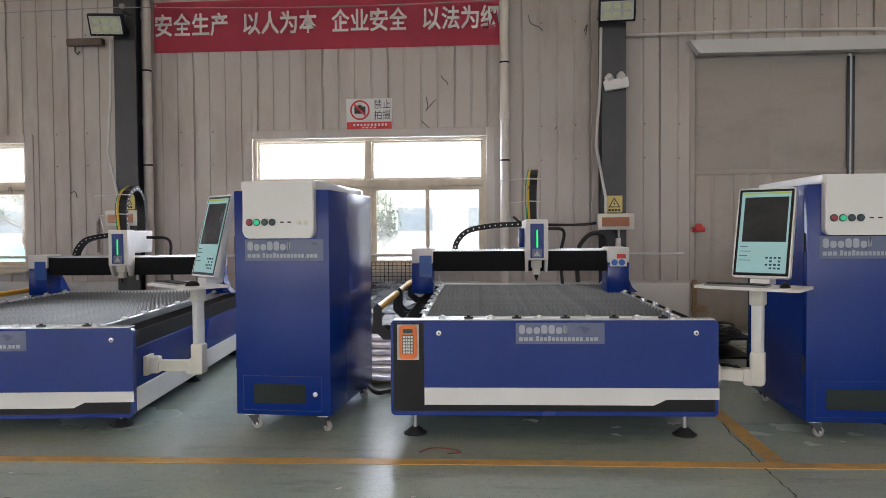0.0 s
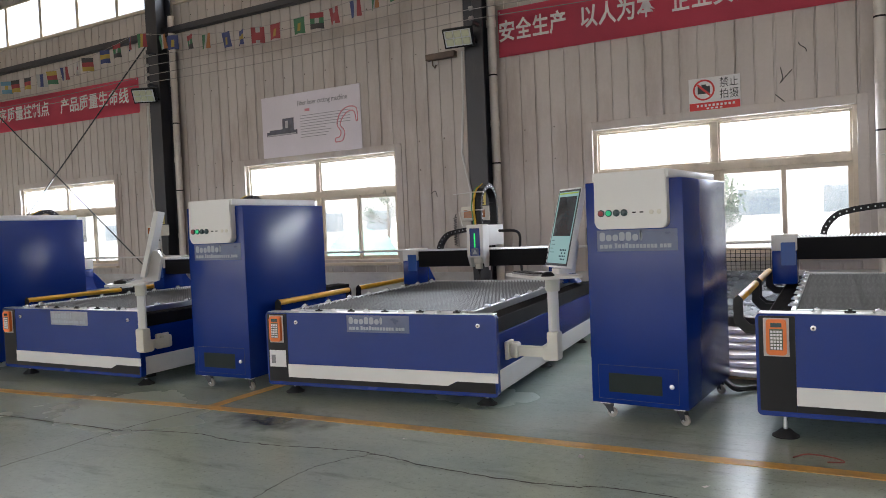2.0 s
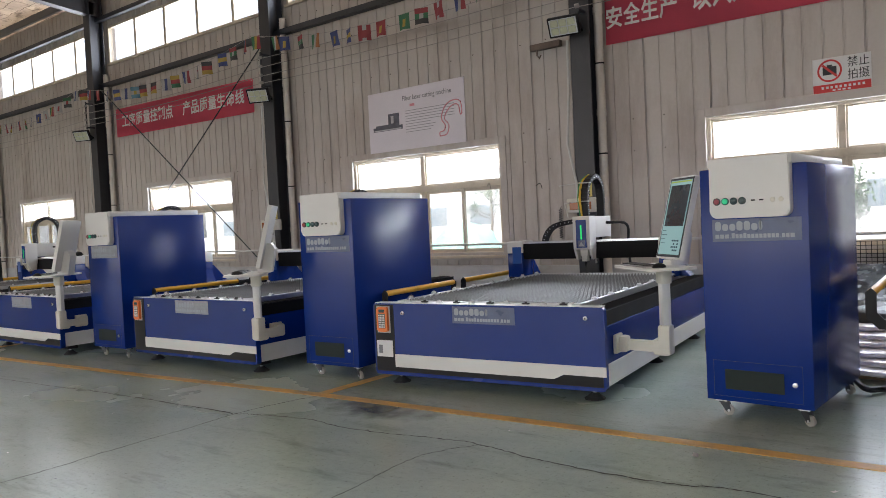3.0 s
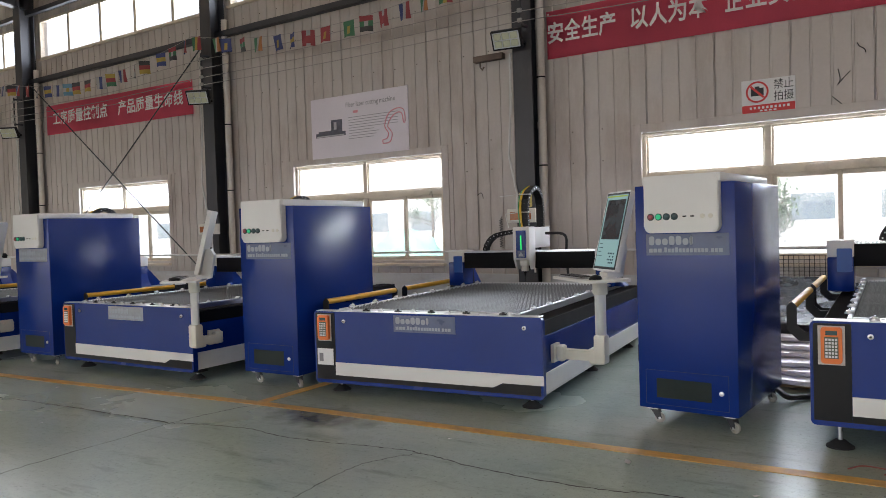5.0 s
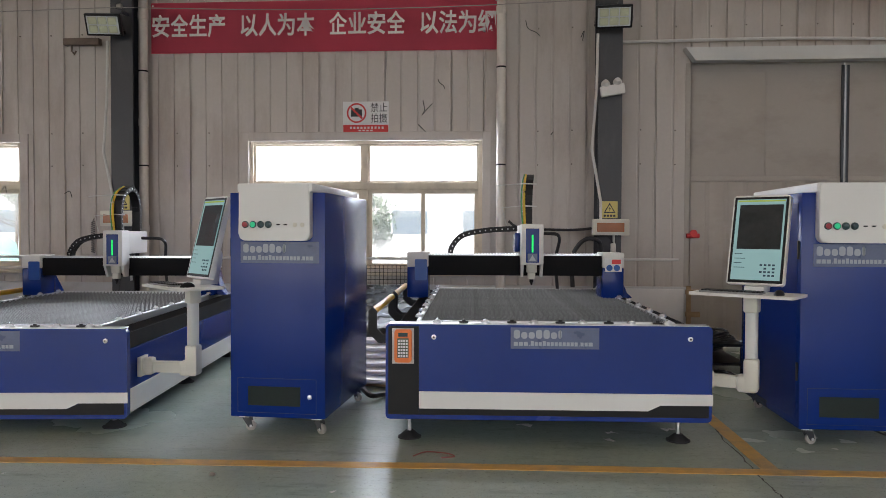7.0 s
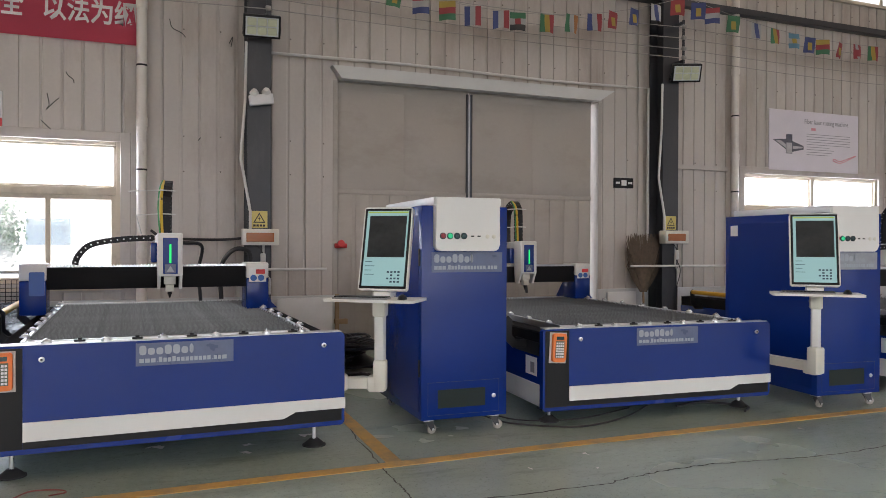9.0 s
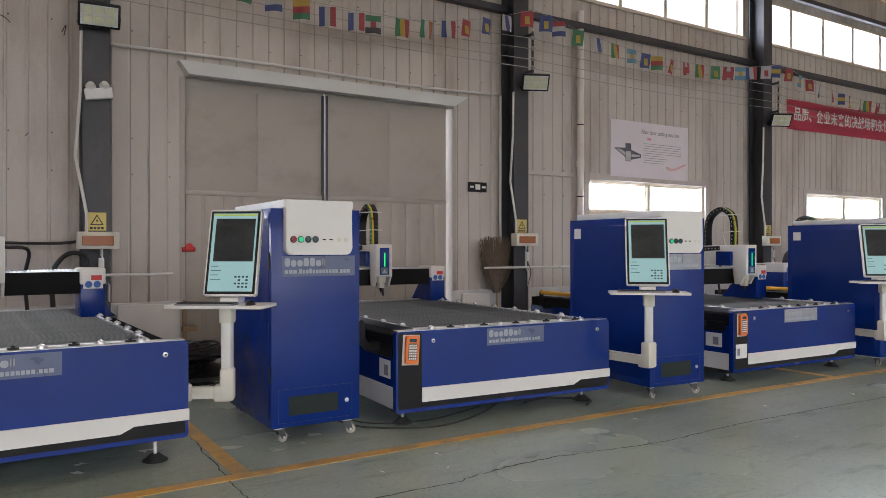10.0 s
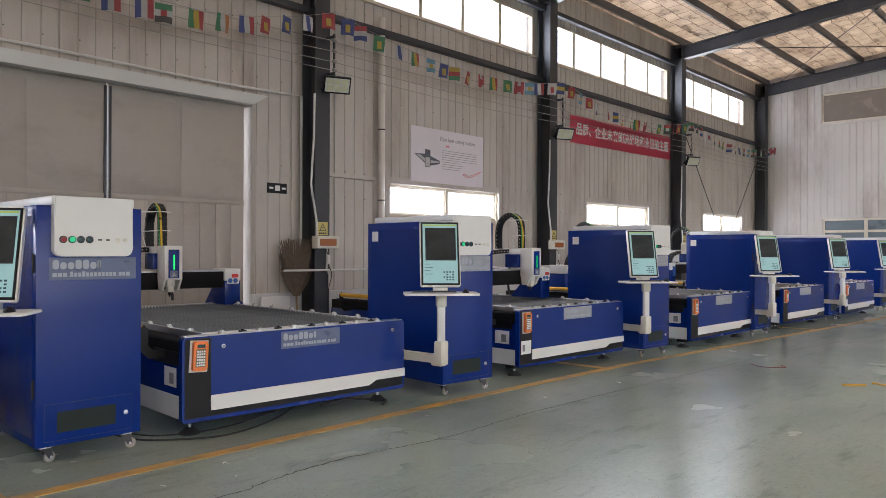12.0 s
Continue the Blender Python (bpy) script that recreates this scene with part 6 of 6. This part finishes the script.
def scrap(x, y, r, seed, material=None, label="small pale scrap of torn film on the floor"):
    rng = random.Random(seed)
    bm = B()
    n = 9
    ring = []
    for k in range(n):
        a = 2 * math.pi * k / n
        rr = r * rng.uniform(0.4, 1.0)
        ring.append(bm.verts.new((rr * math.cos(a), 0.5 * rr * math.sin(a), 0.003 + rng.uniform(0, 0.25) * r)))
    c = bm.verts.new((0, 0, 0.003 + 0.2 * r))
    for k in range(n):
        bm.faces.new((ring[k], ring[(k + 1) % n], c))
    bmesh.ops.solidify(bm, geom=bm.faces[:], thickness=0.001)
    thing("floor_scrap", bm, material or SCRAP, label, "scrap", "floor scraps", m=pose(x, y, 0.001, 0, 0, rng.uniform(0, 360)))


for k, (x, y, r) in enumerate(((-1.03, 3.71, 0.05), (1.34, 4.75, 0.06), (1.30, 4.57, 0.05), (1.73, 4.86, 0.07), (3.33, 3.77, 0.04), (2.85, 3.63, 0.03), (5.16, 3.76, 0.045), (3.24, 3.5, 0.02),
                               (6.45, 3.52, 0.03), (0.75, 4.9, 0.09), (0.1, 3.4, 0.025), (-0.3, 3.5, 0.03), (-2.2, 3.65, 0.02), (7.6, 3.4, 0.05), (10.6, 3.1, 0.05), (4.2, 3.0, 0.02), (-6.4, 3.4, 0.04), (-5.2, 2.6, 0.02))):
    scrap(x, y, r, k)
rng = random.Random(21)
for k in range(26):
    scrap(rng.uniform(-8, 9), rng.uniform(1.6, 3.9), rng.uniform(0.007, 0.016), 100 + k, INK_GREY if k % 2 else None, "tiny crumb of litter on the floor")


COPPER = mat("red_brown_wire", (0.22, 0.06, 0.05), 0.5)


def floor_cord(pts, r, material, label):
    thing("floor_cable", tube(B(), chain_path([(x, y, r + 0.001 + z) for x, y, z in pts], 8 * len(pts)), r, 7), material, label, "cable", "floor cables")


floor_cord([(0.05, 4.15, 0), (0.12, 4.24, 0), (0.25, 4.22, 0), (0.30, 4.16, 0), (0.22, 4.13, 0)], 0.004, COPPER, "short loop of thin red wire on the floor")
floor_cord([(9.85, 2.9, 0), (9.7, 2.7, 0), (9.85, 2.5, 0), (10.0, 2.6, 0)], 0.004, COPPER, "loop of thin red wire on the floor")
floor_cord([(9.05, 1.70, 0), (9.2, 1.52, 0)], 0.009, YELLOW, "strip of yellow tape on the floor")
floor_cord([(9.38, 1.5, 0), (9.28, 1.32, 0)], 0.009, YELLOW, "strip of yellow tape on the floor")
floor_cord([(3.10, 5.6, 0), (3.18, 4.85, 0), (3.32, 4.60, 0), (3.7, 4.40, 0), (4.2, 4.55, 0), (4.7, 4.9, 0)], 0.007, CABLE, "black power cable snaking under a machine")
floor_cord([(3.2, 5.2, 0), (3.35, 4.75, 0), (3.8, 4.62, 0), (4.4, 4.8, 0)], 0.006, CABLE, "black power cable snaking under a machine")
floor_cord([(-0.55, 5.72, 0.06), (-0.45, 5.6, 0.02), (-0.35, 5.75, 0.0), (-0.05, 5.9, 0.0), (0.3, 6.0, 0)], 0.022, CABLE, "thick black hose between cabinet and machine")
floor_cord([(-4.3, 5.7, 0), (-4.1, 5.6, 0.0), (-3.7, 5.75, 0.0)], 0.018, CABLE, "thick black hose between cabinet and machine")
floor_cord([(5.2, 4.35, 0), (5.35, 4.5, 0), (5.1, 4.75, 0), (4.8, 4.7, 0)], 0.010, CABLE, "black power cable snaking under a machine")

# stacked, wrapped sheets behind a machine
st = thing("sheet_stack", None, None, "stack of white plastic-wrapped sheets under a dark sagging cover", "sheet stack")
rng = random.Random(8)
for k in range(6):
    z = 0.045 + 0.052 * k
    front = 6.02 + 0.12 * k + rng.uniform(-0.02, 0.02)
    bm = B()
    rows = []
    for i in range(15):
        x = -1.22 + 0.95 * i / 14
        f = front + 0.018 * math.sin(x * 9 + k * 2.1) + 0.012 * noise.noise((x * 11, k, 0))
        w = 0.008 * noise.noise((x * 8, k * 3.0, 2))
        rows.append([bm.verts.new(q) for q in ((x, 8.2, z), (x, f + 0.012, z + w), (x, f, z + 0.012 + w), (x, f + 0.006, z + 0.036 + w), (x, f + 0.04, z + 0.046 + w), (x, 8.2, z + 0.046))])
    for p, q in zip(rows, rows[1:]):
        for j in range(6):
            bm.faces.new((p[j], q[j], q[(j + 1) % 6], p[(j + 1) % 6]))
    bm.faces.new(rows[0][::-1])
    bm.faces.new(rows[-1])
    part("wrapped_sheet", bm, PLASTIC_WRAP, st)
part("pallet", box(B(), -1.2, 6.15, 0, -0.3, 8.1, 0.04), TIMBER, st)
bm = B()
grid = []
for i in range(15):
    x = -1.26 + 1.0 * i / 14
    col = []
    for j in range(26):
        y = 6.74 + 1.5 * j / 25
        z = 0.40 + 0.34 * (j / 25) ** 0.8 + 0.022 * noise.noise((x * 4, y * 5, 1)) + 0.012 * noise.noise((x * 9, y * 13, 5))
        col.append(bm.verts.new((x, y, z if j else 0.352)))
    grid.append(col)
for p, q in zip(grid, grid[1:]):
    for j in range(25):
        bm.faces.new((p[j], q[j], q[j + 1], p[j + 1]))
bmesh.ops.solidify(bm, geom=bm.faces[:], thickness=0.006)
part("cover", bm, COVER, st, "dark grey plastic cover")
bm = B()
for k in range(19):
    x = -1.25 + 0.05 * k
    box(bm, x, 8.26, 0.66, x + 0.006, 8.27, 0.98)
for k in range(8):
    z = 0.68 + 0.042 * k
    box(bm, -1.25, 8.255, z, -0.34, 8.262, z + 0.006)
box(bm, -1.26, 8.25, 0.0, -1.23, 8.28, 0.99)
box(bm, -0.36, 8.25, 0.0, -0.33, 8.28, 0.99)
thing("wire_mesh_panel", bm, BLACK, "dark welded wire mesh panel standing behind the sheets", "mesh panel")

# coiled hoses between the machines, on low racks
rk = thing("hose_rack", None, None, "low steel rack with coils of dark hoses", "rack")
bm = B()
for z in (0.10, 0.28):
    box(bm, 2.12, 6.9, z, 2.95, 8.1, z + 0.025)
for x in (2.12, 2.90):
    for y in (6.9, 8.05):
        box(bm, x, y, 0, x + 0.05, y + 0.05, 0.30)
part("frame", bm, BLACK, rk)
rng = random.Random(3)
for c in ((2.45, 7.2, 0.125), (2.65, 7.55, 0.125), (2.4, 7.3, 0.305), (2.65, 7.2, 0.305), (2.5, 6.6, 0.0)):
    bm = B()
    for k in range(7):
        r = rng.uniform(0.12, 0.28)
        o = Vector(c) + Vector((rng.gauss(0, 0.02), rng.gauss(0, 0.02), 0.014 + k * 0.012))
        pts = [o + Vector((r * math.cos(t * 0.35), r * math.sin(t * 0.35), 0.01 * math.sin(t * 1.3))) for t in range(19)]
        tube(bm, pts, 0.009, 6)
    thing("hose_coil", bm, CABLE, "loose coil of dark hoses on the rack", "hose coil", "hose coils", "stuff")
# white board and timber against the plinth beside the gate
thing("white_board", box(B(), 2.16, 8.86, 0.005, 2.85, 8.90, 0.68, 0.005), PAPER, "white board leaning at the wall foot", "board")
thing("white_board", box(B(), 6.95, 8.86, 0.005, 7.45, 8.90, 0.66, 0.005), PAPER, "white board leaning at the wall foot", "board")
bm = B()
for z in (0.05, 0.35, 0.62):
    box(bm, 2.86, 8.75, z, 3.02, 8.83, z + 0.06, 0.004, 1)
box(bm, 2.88, 8.831, 0.0, 2.93, 8.87, 0.72, 0.004, 1)
thing("timber_frame", bm, TIMBER, "small raw timber frame beside the gate", "timber frame")
# black sack hanging on the wall pipe
bm = B()
r = bmesh.ops.create_icosphere(bm, subdivisions=3, radius=0.2)
for v in r["verts"]:
    v.co = Vector((v.co.x * 1.1 * (0.6 + 0.4 * (v.co.z + 0.2) / 0.4), v.co.y * 0.5, v.co.z * 1.0)) * (1 + 0.2 * noise.noise(v.co * 9))
thing("black_cloth", bm, BELLOWS, "black cloth bundled over the wall pipe", "cloth", m=pose(-17.7, 8.5, 0.93))

# ---- siding sheets, last ----
SCREW = mat("dark_screw_head", (0.10, 0.085, 0.07), 0.6)
for xa, xb in SIDING_SPANS:
    for za, zb in free_spans(xa, xb, PLINTH_TOP if not (GATE[0] - 0.01 < (xa + xb) / 2 < GATE[1] + 0.01) else GATE[2], EAVE):
        siding_sheet(xa, xb, za, zb, north_face, wall_north)
for ya, yb, za, zb in e_spans:
    k = ya
    while k < yb - 0.01:
        e = min(yb, k + 0.84)
        siding_sheet(k, e, za, zb, lambda y, d, z: (EAST + 0.015 - d, y, z), wall_east)
        k = e
bm = B()
for z in (2.21, 2.63, 3.9, 4.7, 5.3, 6.7):
    x = WEST + 0.1
    while x < EAST:
        if not any(o[0] - 0.12 < x < o[2] + 0.12 and o[1] - 0.1 < z < o[3] + 0.1 for o in openings):
            disc(bm, (x, WALL - 0.016, z + 0.01 * math.sin(x * 9)), "y", 0.009, 0.006, 6)
        x += 0.42
tagged(part("screws", bm, SCREW, wall_north), kind="stuff")
